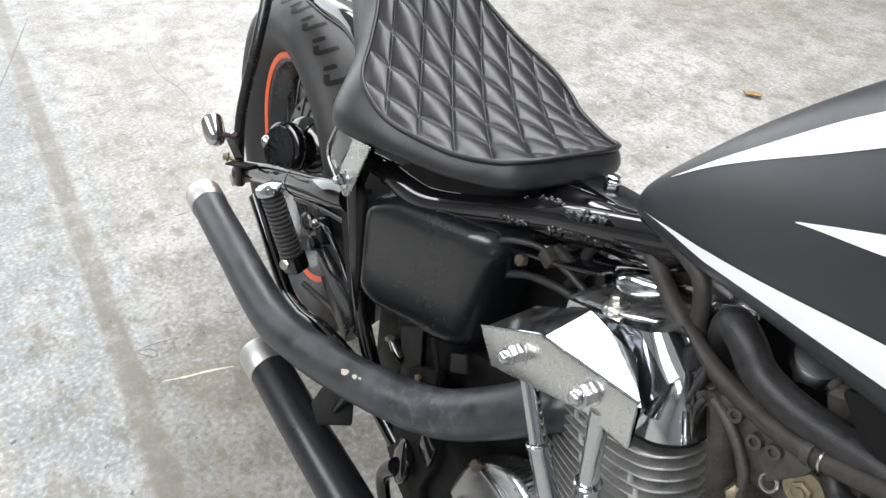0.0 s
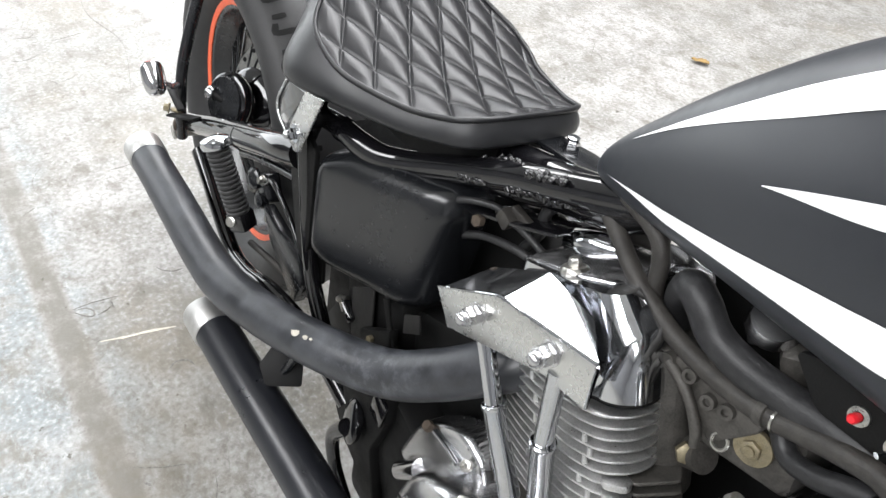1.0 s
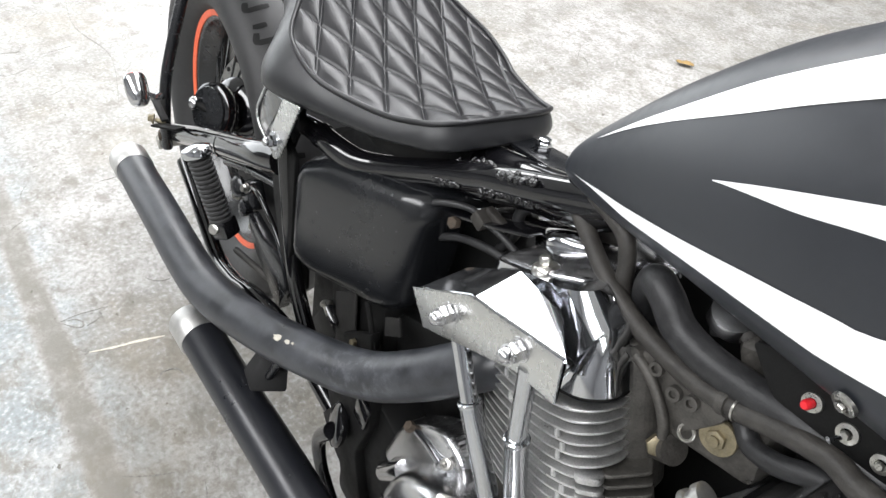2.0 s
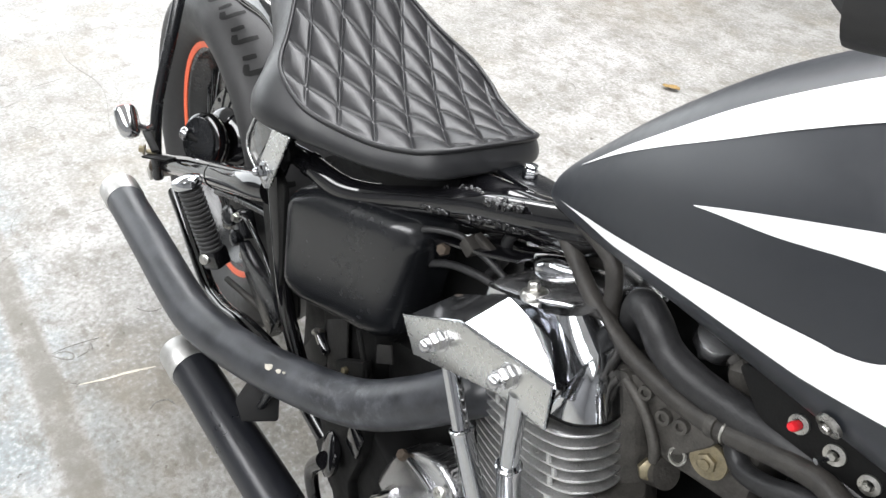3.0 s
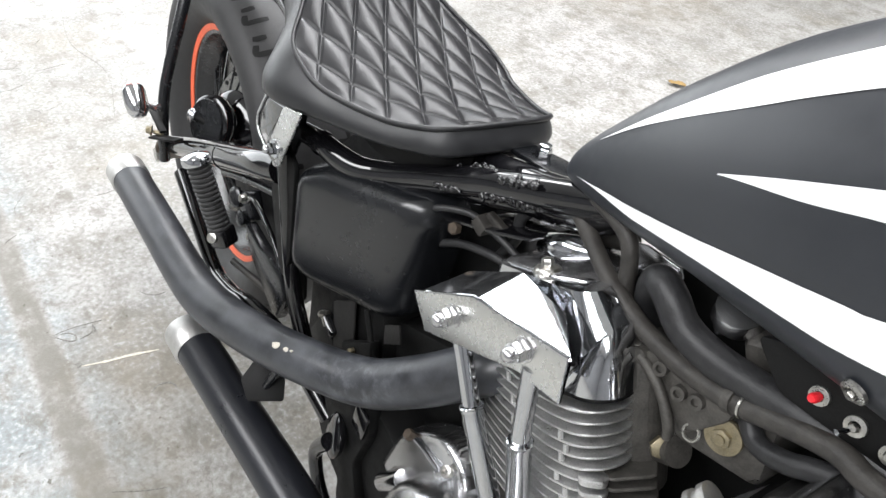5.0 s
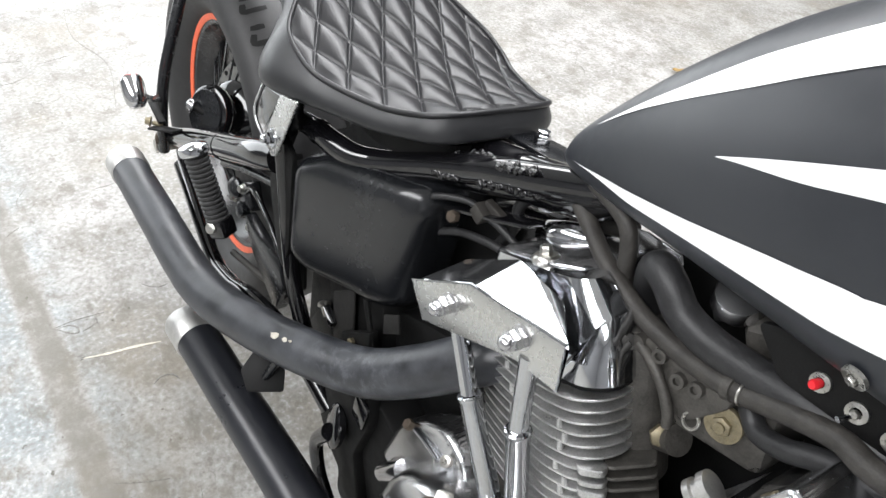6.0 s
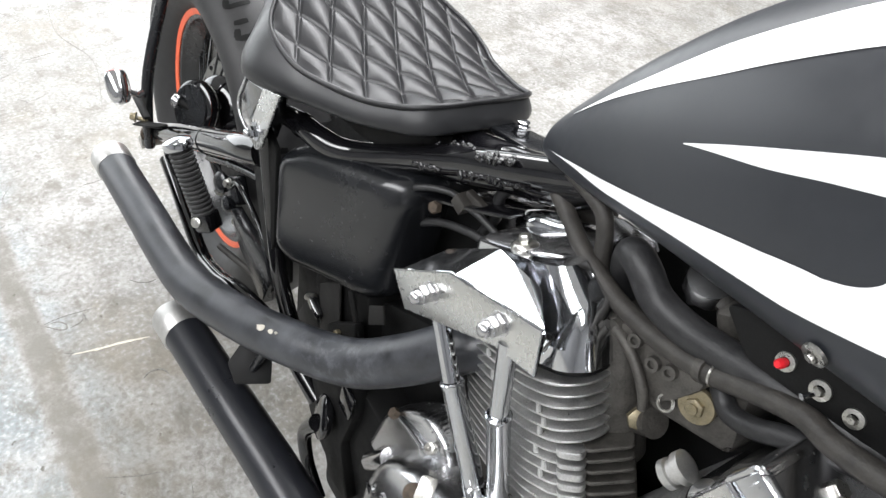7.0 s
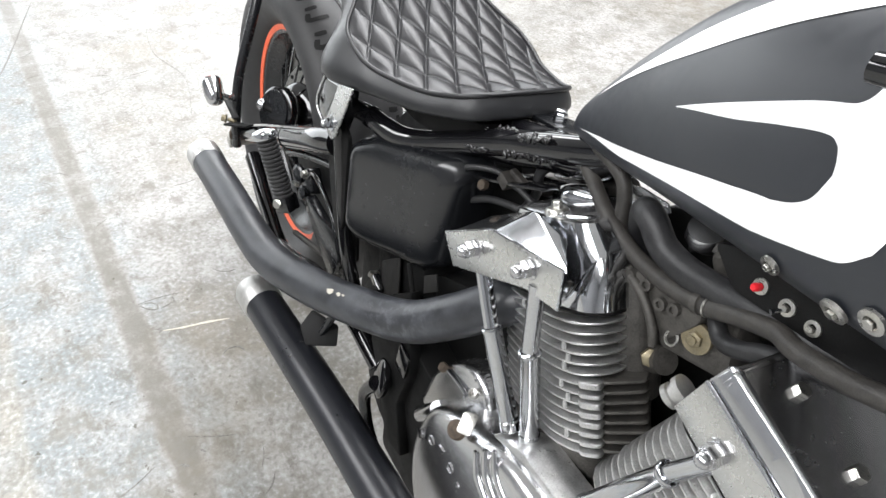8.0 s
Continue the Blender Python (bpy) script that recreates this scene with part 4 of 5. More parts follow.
def weld(pts, n, lo, hi):
    """A lumpy painted bead of weld along a line."""
    bms = []
    path = spline(pts, 12)
    for k in range(n):
        q = path[min(int((k + rw.uniform(-0.3, 0.3)) / n * len(path)) % len(path), len(path) - 1)]
        c = [v + rw.uniform(-0.0016, 0.0016) for v in q]
        r = rw.uniform(lo, hi)
        b = bmesh.new()
        turn = Euler([rw.uniform(0, 3) for _ in range(3)]).to_matrix().to_4x4()
        bmesh.ops.create_icosphere(b, subdivisions=2, radius=r, matrix=Matrix.Translation(c) @ turn @ Matrix.Diagonal((rw.uniform(1.0, 2.0), 1, rw.uniform(0.6, 1.0), 1)))
        bms.append(b)
    part("weld_bead", merge(*bms), "gloss", fr, "lumpy painted weld bead", 80)


weld([(0.694, -0.044, 0.667), (0.722, -0.036, 0.680), (0.742, -0.036, 0.684), (0.753, -0.036, 0.683)], 34, 0.0018, 0.0040)
weld([(0.687, -0.0605, 0.6465), (0.701, -0.0575, 0.650), (0.717, -0.0545, 0.655)], 34, 0.0018, 0.0042)
weld([(0.740, -0.0465, 0.662), (0.773, -0.0375, 0.674), (0.812, -0.0275, 0.686)], 60, 0.0018, 0.0042)
weld([(0.756, -0.041, 0.686), (0.776, -0.040, 0.695), (0.799, -0.037, 0.704)], 32, 0.0020, 0.0042)
# tank mount plate and its bolt
mount = part("tank_mount", prism([(0.712, 0.010), (0.712, 0.042), (0.76, 0.042), (0.85, 0.03), (0.85, 0.0), (0.76, 0.006)], 0.0, 0.005, pose(0, 0, 0.576, 0, -8.5, 0), 0.001), "satin", bike, "black tank mounting strip")
part("mount_bolt", merge(hex_bolt((0.736, 0.0245, 0.689), (0, 0, 1), 0.0135, 0.012, 0.0115), lathe([(0.0058, 0.011), (0.0062, 0.0155), (0.004, 0.0165)], (0.736, 0.0245, 0.689), (0, 0, 1), 16)), "chrome", mount, "shiny mounting bolt")
# rear seat bracket: gloss black lug with a bright strap
lug = part("seat_bracket", prism(round_poly([(0.435, 0.640), (0.505, 0.652), (0.490, 0.600), (0.470, 0.562), (0.440, 0.566), (0.412, 0.576), (0.414, 0.600)], 0.014), 0.112, 0.142, Matrix.Rotation(radians(90), 4, "X"), 0.010, 5), "gloss", bike, "gloss black seat bracket with bright strap")
# polished bead stands in for the highlight along the lug's rounded edge
part("lug_edge_glint", tube([(0.440, -0.1405, 0.640), (0.424, -0.1405, 0.618), (0.411, -0.1405, 0.598), (0.412, -0.1405, 0.580), (0.438, -0.1405, 0.568), (0.462, -0.1405, 0.563)], 0.0024, 12, 6), "polished", lug, "bright bead put in for the highlight on the bracket's edge")
part("strap", prism(round_poly([(0.498, 0.650), (0.545, 0.662), (0.492, 0.570), (0.475, 0.560), (0.459, 0.570), (0.460, 0.588)], 0.006), 0.1425, 0.145, Matrix.Rotation(radians(90), 4, "X"), 0.0008), "brushed", lug, "bright metal strap")
part("strap_bolt", merge(hex_bolt((0.477, -0.1455, 0.586), (0, -1, 0), 0.012, 0.008, 0.0115, True)), "chrome", lug)
# side plate, post and lower lugs behind the oil tank
part("side_plate", prism(round_poly([(0.428, 0.575), (0.47, 0.590), (0.505, 0.575), (0.505, 0.44), (0.488, 0.395), (0.470, 0.41), (0.455, 0.45), (0.438, 0.50)], 0.01), 0.124, 0.131, Matrix.Rotation(radians(90), 4, "X"), 0.0015), "black", bike, "gloss black frame side plate")
part("frame_post", tube([(0.470, -0.128, 0.575), (0.482, -0.127, 0.50), (0.489, -0.124, 0.44), (0.500, -0.118, 0.37), (0.53, -0.11, 0.30)], [0.011, 0.010, 0.010, 0.011, 0.012], 16, 8), "gloss", bike, "gloss black frame post")
part("lower_lug", prism(round_poly([(0.335, 0.390), (0.40, 0.385), (0.47, 0.40), (0.49, 0.36), (0.465, 0.300), (0.365, 0.345)], 0.010), 0.112, 0.130, Matrix.Rotation(radians(90), 4, "X"), 0.003), "satin", bike, "gloss black lower frame lug")
part("frame_rail_lower", tube([(0.085, -0.150, 0.335), (0.14, -0.152, 0.312), (0.20, -0.155, 0.290), (0.28, -0.158, 0.268), (0.364, -0.158, 0.285), (0.44, -0.150, 0.31), (0.53, -0.13, 0.30), (0.62, -0.11, 0.25)], [0.016, 0.014, 0.013, 0.012, 0.012, 0.012, 0.013, 0.014], 16, 8), "gloss", bike, "gloss black lower frame rail")
part("belt_strip", tube([(0.30, -0.135, 0.292), (0.42, -0.125, 0.322), (0.52, -0.11, 0.336)], 0.005, 10, 4), "hose", bike)
# brake caliper, and an added black sheet that darkens the lower frame's gap
part("frame_gap_fill", prism(round_poly([(0.195, 0.395), (0.355, 0.482), (0.430, 0.458), (0.485, 0.400), (0.490, 0.345), (0.400, 0.332), (0.310, 0.312), (0.225, 0.318)], 0.012), 0.094, 0.098, Matrix.Rotation(radians(90), 4, "X"), 0.001), "black", bike, "added black sheet filling the shaded gap inside the lower frame")
caliper = part("brake_caliper", merge(box((0.060, 0.030, 0.045), pose(0.300, -0.108, 0.392, 0, -30, 0), 0.008, 3), lathe([(0.016, 0), (0.017, 0.006), (0.013, 0.010), (0.006, 0.011)], (0.287, -0.122, 0.402), (0.1, -1, 0.2), 20), lathe([(0.012, 0), (0.012, 0.012), (0.008, 0.014)], (0.322, -0.121, 0.384), (0.1, -1, 0.2), 18)), "satin", bike, "grimy black rear brake caliper")
for q in ((0.317, -0.1245, 0.417), (0.275, -0.1235, 0.378), (0.343, -0.1215, 0.365)):
    part("caliper_bolt", hex_bolt(q, (0.1, -1, 0.25), 0.010, 0.007, 0.008), "zinc", caliper)
part("brake_line", tube([(0.315, -0.120, 0.410), (0.36, -0.124, 0.440), (0.42, -0.122, 0.420), (0.458, -0.118, 0.38), (0.47, -0.112, 0.33)], 0.0042, 10, 6), "gloss", bike, "thin black brake line")
part("brake_line", tube([(0.335, -0.112, 0.36), (0.365, -0.116, 0.375), (0.395, -0.118, 0.362), (0.44, -0.116, 0.345)], 0.0036, 10, 6), "gloss", bike, "thin black brake line")
# folded passenger peg with ribs
pg0, pg1 = Vector((0.428, -0.195, 0.450)), Vector((0.400, -0.2135, 0.536))
pd = (pg1 - pg0).normalized()
prof = []
ln = (pg1 - pg0).length
for k in range(15):
    h = ln * k / 15
    prof += [(0.0135, h), (0.0152, h + ln * 0.018), (0.0152, h + ln * 0.042), (0.0133, h + ln * 0.058)]
peg = part("passenger_peg", lathe(prof + [(0.0133, ln)], pg0, pd, 28), "rubber", bike, "folded ribbed rubber passenger peg with chrome cap")
part("peg_cap", lathe([(0.0155, -0.004), (0.0182, -0.002), (0.0190, 0.003), (0.0175, 0.008), (0.010, 0.0108), (0.001, 0.0116)], pg1, pd, 28), "chrome", peg, "chrome peg end cap")
part("peg_clevis", merge(box((0.028, 0.026, 0.026), look((0.431, -0.192, 0.440), (0.431 + pd.x, -0.192 + pd.y, 0.440 + pd.z)), 0.004)), "gloss", peg)
part("peg_pin", lathe([(0.007, 0), (0.007, 0.004), (0.005, 0.005)], (0.434, -0.2055, 0.442), (0.5, -0.8, 0.4), 16), "zinc", peg)

# added black blocks close the open gaps and stand in for their shade
part("seat_gap_fill", prism(round_poly([(0.36, -0.07), (0.60, -0.078), (0.685, -0.045), (0.685, 0.045), (0.60, 0.078), (0.36, 0.07)], 0.02), 0.0, 0.035, pose(0, 0, 0.622, 0, -1, 0), 0.004), "black", bike, "added black block filling the shaded gap under the seat")
part("engine_gap_fill", prism(round_poly([(0.86, 0.46), (0.86, 0.64), (0.92, 0.69), (1.10, 0.70), (1.22, 0.68), (1.22, 0.42), (1.0, 0.40)], 0.02), -0.075, -0.03, Matrix.Rotation(radians(90), 4, "X"), 0.005), "black", bike, "added black block filling the shaded gap between the cylinders")
part("pivot_gap_fill", prism(round_poly([(0.46, 0.20), (0.46, 0.40), (0.56, 0.45), (0.64, 0.45), (0.64, 0.18)], 0.02), -0.06, 0.075, Matrix.Rotation(radians(90), 4, "X"), 0.006), "black", bike, "added black block filling the shaded gap at the swingarm pivot")
part("lower_gap_fill", prism(round_poly([(0.645, 0.10), (0.645, 0.30), (0.70, 0.36), (0.80, 0.34), (0.82, 0.10)], 0.02), -0.06, 0.104, Matrix.Rotation(radians(90), 4, "X"), 0.006), "black", bike, "added black block filling the shaded gap low behind the pipes")
part("gearbox_gap_fill", prism(round_poly([(0.60, 0.20), (0.60, 0.36), (0.66, 0.44), (0.80, 0.50), (0.86, 0.46), (0.86, 0.20)], 0.02), -0.09, 0.055, Matrix.Rotation(radians(90), 4, "X"), 0.006), "black", bike, "added black block filling the shaded gap behind the starter")

# under the oil tank: battery tray, straps, cables
part("battery_tray", box((0.15, 0.08, 0.10), pose(0.59, -0.035, 0.385, 0, -10, 0), 0.006), "black", bike, "black battery tray")
UPRIGHT = Matrix.Rotation(radians(90), 4, "X")
part("tray_strap", prism([(0.548, 0.390), (0.600, 0.432), (0.6125, 0.345), (0.561, 0.300)], 0.080, 0.084, UPRIGHT, 0.0015), "grime", bike, "dusty battery strap")
part("tray_strap", prism([(0.672, 0.452), (0.700, 0.474), (0.708, 0.452), (0.676, 0.425)], 0.080, 0.084, UPRIGHT, 0.0015), "grime", bike, "dusty battery strap")
part("tray_latch", merge(prism([(0.5986, 0.366), (0.6655, 0.422), (0.671, 0.398), (0.607, 0.343)], 0.082, 0.096, UPRIGHT, 0.003), box((0.010, 0.004, 0.060), pose(0.655, -0.090, 0.425, 0, -30, 0), 0.001)), "black", bike, "black battery latch")
part("tray_box", box((0.050, 0.03, 0.07), pose(0.520, -0.070, 0.300, 0, 30, 0), 0.006), "grime", bike, "dusty plastic box")
part("tray_clamp", merge(tube([(0.513, -0.083, 0.338), (0.524, -0.086, 0.350), (0.536, -0.083, 0.357)], 0.0045, 12, 5), box((0.014, 0.004, 0.010), pose(0.531, -0.086, 0.342, 0, 30, 0), 0.001)), "zinc", bike, "small bright hose clamp")
part("tray_clip", box((0.03, 0.012, 0.03), pose(0.548, -0.085, 0.345, 20, 30, 0), 0.004), "gloss", bike)
part("tray_bolt", hex_bolt((0.634, -0.097, 0.381), (0.1, -1, 0.2), 0.009, 0.006), "brass", bike)
# added black sheet, stands in for the shade behind the oil tank
part("inner_gap_fill", prism([(0.30, 0.25), (0.34, 0.50), (0.44, 0.60), (0.70, 0.62), (0.80, 0.55), (0.80, 0.30), (0.62, 0.20)], -0.05, -0.01, Matrix.Rotation(radians(90), 4, "X"), 0.003), "black", bike, "added black sheet filling the shaded gaps behind the oil tank")
part("hose_tee", merge(box((0.020, 0.016, 0.018), look((0.742, -0.034, 0.627), (0.80, -0.03, 0.60)), 0.003), box((0.026, 0.009, 0.010), pose(0.752, -0.028, 0.633, 0, 15, 10), 0.002)), "hose", bike, "grey plastic hose tee")
part("cable", tube([(0.685, -0.062, 0.608), (0.694, -0.060, 0.621), (0.713, -0.050, 0.629), (0.729, -0.040, 0.631), (0.738, -0.035, 0.626)], 0.0036, 10, 6), "rubber_hose", bike, "thin dusty cable")
part("cable", tube([(0.745, -0.035, 0.626), (0.771, -0.035, 0.628), (0.804, -0.030, 0.620), (0.83, -0.02, 0.605)], 0.0036, 10, 6), "rubber_hose", bike, "thin dusty cable")
part("cable", tube([(0.665, -0.055, 0.560), (0.690, -0.050, 0.573), (0.720, -0.040, 0.590), (0.760, -0.035, 0.603), (0.790, -0.030, 0.606), (0.82, -0.02, 0.60)], 0.0045, 10, 6), "rubber_hose", bike, "black ribbed cable")
part("cable", tube([(0.74, 0.0, 0.58), (0.76, -0.005, 0.615), (0.765, -0.01, 0.645), (0.78, 0.0, 0.665)], 0.006, 10, 6), "rubber_hose", bike)
part("brass_plug", hex_bolt((0.715, -0.045, 0.607), (0.2, -0.9, 0.3), 0.012, 0.008), "rusty", bike)
part("oil_line", tube([(0.70, 0.03, 0.580), (0.763, 0.03, 0.620), (0.82, 0.03, 0.654), (0.87, 0.02, 0.68)], 0.010, 14, 6), "hose", bike, "thick black oil line")

# crankcase, gear cover, starter
case = part("crankcase", prism(round_poly([(0.74, 0.18), (0.73, 0.30), (0.80, 0.385), (0.90, 0.425), (1.06, 0.43), (1.2, 0.40), (1.24, 0.28), (1.18, 0.17)], 0.03), -0.1, 0.092, Matrix.Rotation(radians(90), 4, "X"), 0.006), "casting", bike, "grimy cast crankcase with polished covers")
part("sprocket_cover", prism(round_poly([(0.742, 0.30), (0.765, 0.375), (0.80, 0.420), (0.835, 0.448), (0.868, 0.447), (0.90, 0.40), (0.90, 0.28)], 0.016), 0.07, 0.108, Matrix.Rotation(radians(90), 4, "X"), 0.010, 4), "alloy", case, "polished sprocket cover")
part("cover_ridge", tube([(0.801, -0.1095, 0.408), (0.822, -0.1105, 0.412), (0.847, -0.112, 0.414)], 0.0032, 14, 6), "chrome", case)
part("cover_bolt", hex_bolt((0.791, -0.108, 0.402), (-0.2, -0.7, 0.7), 0.011, 0.008), "rusty", case, "rusty hexagon bolt")
part("starter", lathe([(0.006, 0), (0.0105, 0.002), (0.012, 0.006), (0.012, 0.05)], (0.768, -0.118, 0.300), (0.6, 0.1, 0.76), 24), "polished", case, "polished starter cap")


def gear_cover():
    ol = round_poly([(0.812, 0.19), (0.790, 0.29), (0.815, 0.375), (0.862, 0.415), (0.905, 0.428), (0.967, 0.455), (1.035, 0.455), (1.14, 0.43), (1.22, 0.37), (1.24, 0.28), (1.18, 0.19), (0.95, 0.16)], 0.045, 6)
    c = Vector((0.99, 0.30))
    rings = []
    for y, f in ((-0.088, 1.0), (-0.122, 1.0), (-0.131, 0.995), (-0.138, 0.982), (-0.1425, 0.96), (-0.1455, 0.925), (-0.147, 0.88), (-0.1475, 0.80), (-0.1475, 0.45), (-0.1475, 0.15)):
        rings.append([(c.x + (p[0] - c.x) * f, y, c.y + (p[1] - c.y) * f) for p in ol])
    return part("gear_cover", grid_mesh(rings), "alloy", bike, "polished gear cover with raised lettering", 35)


gear = gear_cover()
part("pushrod_block", prism(round_poly([(0.905, 0.425), (0.967, 0.462), (1.05, 0.462), (1.12, 0.43), (1.10, 0.40), (0.92, 0.40)], 0.008), 0.085, 0.128, Matrix.Rotation(radians(90), 4, "X"), 0.003), "alu", gear, "dull alloy tappet block")
CLIP, BOLT = (0.904, -0.149, 0.440), (0.894, -0.151, 0.423)
part("cover_clip", prism(round_poly([(-0.008, -0.010), (0.008, -0.010), (0.009, 0.014), (-0.007, 0.013)], 0.004), 0, 0.002, look(CLIP, (CLIP[0] + 0.30, CLIP[1] - 0.40, CLIP[2] + 0.55)) @ pose(0, 0, 0, 0, 180, 0), 0.0006), "zinc", gear, "bent grimy metal clip")
part("clip_bolt", lathe([(0.011, 0), (0.0115, 0.003), (0.009, 0.006), (0.002, 0.0068)], BOLT, (0.30, -0.75, 0.50), 20), "rusty", gear, "rusty round bolt head")
for q in ((0.862, -0.112, 0.430),):
    part("cover_screw", lathe([(0.006, 0), (0.006, 0.006), (0.0035, 0.0065), (0.0035, 0.004)], q, (0.05, -0.8, 0.6), 14), "zinc", gear)
for p0, p1, r in (((0.926, -0.147, 0.423), (0.957, -0.147, 0.386), 0.006), ((0.938, -0.146, 0.438), (0.970, -0.146, 0.400), 0.0065), ((0.950, -0.145, 0.450), (0.986, -0.145, 0.414), 0.0055)):
    mid = (Vector(p0) + Vector(p1)) / 2 + Vector((-0.004, 0, -0.004))
    end = Vector(p1) + (Vector(p1) - mid) * 1.5
    part("cover_rib", tube([p0, mid, p1, end], [r * 0.5, r, r, r], 14, 6), "polished", gear, "rounded polished rib")
# raised word on the cover's rim, one letter after the other down the curve
WORD = "MOTOR"
LETTERS = [(0.821, 0.333, -36), (0.845, 0.347, -22), (0.868, 0.354, -2), (0.890, 0.351, 18), (0.908, 0.341, 34)]
for k, ch in enumerate(WORD):
    txt = bpy.data.curves.new("letter", "FONT")
    txt.body, txt.size, txt.extrude, txt.align_x, txt.align_y = ch, 0.019, 0.0010, "CENTER", "CENTER"
    tob = bpy.data.objects.new("letter", txt)
    scene.collection.objects.link(tob)
    tme = bpy.data.meshes.new_from_object(tob)
    scene.collection.objects.unlink(tob)
    bpy.data.objects.remove(tob)
    lx, lz, turn = LETTERS[k]
    tme.transform(pose(lx, -0.1479, lz, 90, turn, 0))
    tme.materials.clear()
    tme.materials.append(M["alloy"])
    tl = new("letter", tme)
    tl.parent = gear

# brake pivot and foot control behind the starter
part("pivot_bracket", prism(round_poly([(0.60, 0.30), (0.66, 0.385), (0.715, 0.385), (0.725, 0.33), (0.70, 0.25), (0.735, 0.17), (0.68, 0.16), (0.64, 0.24)], 0.012), 0.10, 0.118, Matrix.Rotation(radians(90), 4, "X"), 0.003), "black", bike, "gloss black brake pivot bracket")
part("pivot_body", prism(round_poly([(0.555, 0.250), (0.62, 0.33), (0.68, 0.36), (0.72, 0.30), (0.715, 0.16), (0.69, 0.12), (0.61, 0.14), (0.56, 0.18)], 0.02), 0.06, 0.10, Matrix.Rotation(radians(90), 4, "X"), 0.012, 4), "black", bike, "gloss black brake cylinder body")
part("pivot_disc", lathe([(0.005, 0), (0.026, 0), (0.029, 0.004), (0.029, 0.010), (0.024, 0.013), (0.008, 0.014)], (0.668, -0.120, 0.272), (-0.35, -0.92, 0.2), 28), "gloss", bike)
part("pivot_link", tube([(0.668, -0.135, 0.268), (0.645, -0.14, 0.225), (0.66, -0.14, 0.18), (0.70, -0.14, 0.15)], [0.012, 0.010, 0.009, 0.009], 14, 6), "gloss", bike)
part("pivot_tab", box((0.03, 0.006, 0.045), pose(0.71, -0.121, 0.345, 0, 10, 0), 0.004), "gloss", bike)

# pipe bracket, chips and scuffs
part("pipe_bracket", prism(round_poly([(-0.026, -0.018), (0.018, -0.022), (0.030, 0.004), (0.016, 0.030), (-0.010, 0.018), (-0.024, 0.012)], 0.004), -0.003, 0.003, look((0.590, -0.192, 0.318), (0.590 + 0.5, -0.192 - 0.3, 0.318 + 0.55)), 0.001), "black", bike, "black pipe bracket")
part("pipe_link", tube([(0.578, -0.205, 0.290), (0.592, -0.190, 0.318), (0.605, -0.178, 0.36)], 0.006, 10, 4), "satin", bike)
rc = random.Random(5)


def chip(at, size, normal, material):
    n = 11
    m = look(at, tuple(Vector(at) - Vector(normal)))
    ol = [(size * rc.uniform(0.55, 1.25) * math.cos(2 * math.pi * k / n), size * rc.uniform(0.4, 0.9) * math.sin(2 * math.pi * k / n)) for k in range(n)]
    return prism(ol, -0.004, 0.0004, m)


# intake side: castings, hoses, knob
carb = part("carburettor", merge(prism(round_poly([(0.955, 0.645), (0.966, 0.667), (0.987, 0.676), (1.009, 0.668), (1.034, 0.676), (1.036, 0.658), (1.022, 0.634), (1.010, 0.618), (0.998, 0.628), (0.985, 0.632), (0.970, 0.640)], 0.005), 0.030, 0.046, Matrix.Rotation(radians(90), 4, "X"), 0.002),
       prism(round_poly([(0.985, 0.640), (1.02, 0.668), (1.06, 0.68), (1.07, 0.62), (1.0, 0.60)], 0.008), -0.02, 0.034, Matrix.Rotation(radians(90), 4, "X"), 0.004),
       tube([(0.958, -0.047, 0.650), (0.975, -0.049, 0.646), (0.99, -0.05, 0.636), (1.002, -0.05, 0.622), (1.006, -0.05, 0.61)], [0.004, 0.0045, 0.004, 0.0045, 0.0035], 10, 5)), "casting", bike, "grimy cast carburettor body")
for q in ((0.978, -0.047, 0.656), (0.998, -0.047, 0.650), (1.012, -0.047, 0.655)):
    part("casting_boss", lathe([(0.0058, 0), (0.0056, 0.005), (0.003, 0.0052), (0.003, 0.002)], q, (0.1, -1, 0.15), 14), "casting", carb)
part("casting_lug", lathe([(0.0065, -0.003), (0.0065, 0.003)], (0.957, -0.046, 0.650), (0, 1, 0), 14), "casting", carb)
sp0, spa = Vector((1.034, -0.020, 0.640)), Vector((0.12, -0.97, 0.10)).normalized()
knob = part("idle_knob", merge(lathe([(0.006, 0), (0.0135, 0.001), (0.0140, 0.004), (0.0135, 0.0055), (0.009, 0.006)], sp0 + spa * 0.018, spa, 28), hex_bolt(sp0 + spa * 0.024, spa, 0.0125, 0.004), lathe([(0.004, 0), (0.004, 0.03)], sp0, spa, 12)), "brass", bike, "brass idle knob with spring")
pts = []
kx = spa.orthogonal().normalized()
ky = spa.cross(kx)
for k in range(65):
    a = 2 * math.pi * k / 12
    pts.append(tuple(sp0 + spa * (0.018 * k / 64) + (kx * math.cos(a) + ky * math.sin(a)) * 0.0105))
part("spring", tube(pts, 0.0011, 6, 1, smooth=False), "zinc", knob)
part("small_ring", tube([tuple(Vector((1.018, -0.046, 0.628)) + Vector((math.cos(a), 0.3 * math.sin(a), math.sin(a))) * 0.006) for a in np.linspace(0, 2 * math.pi, 17)], 0.0013, 6, 1, smooth=False), "zinc", bike)
man = part("intake_manifold", tube([(0.95, -0.01, 0.545), (0.98, -0.02, 0.565), (1.01, -0.028, 0.588)], [0.017, 0.014, 0.013], 24, 5), "casting", bike, "cast intake manifold")
part("brass_nut", hex_bolt((0.998, -0.034, 0.584), (0.6, -0.5, 0.4), 0.016, 0.006), "brass", man)
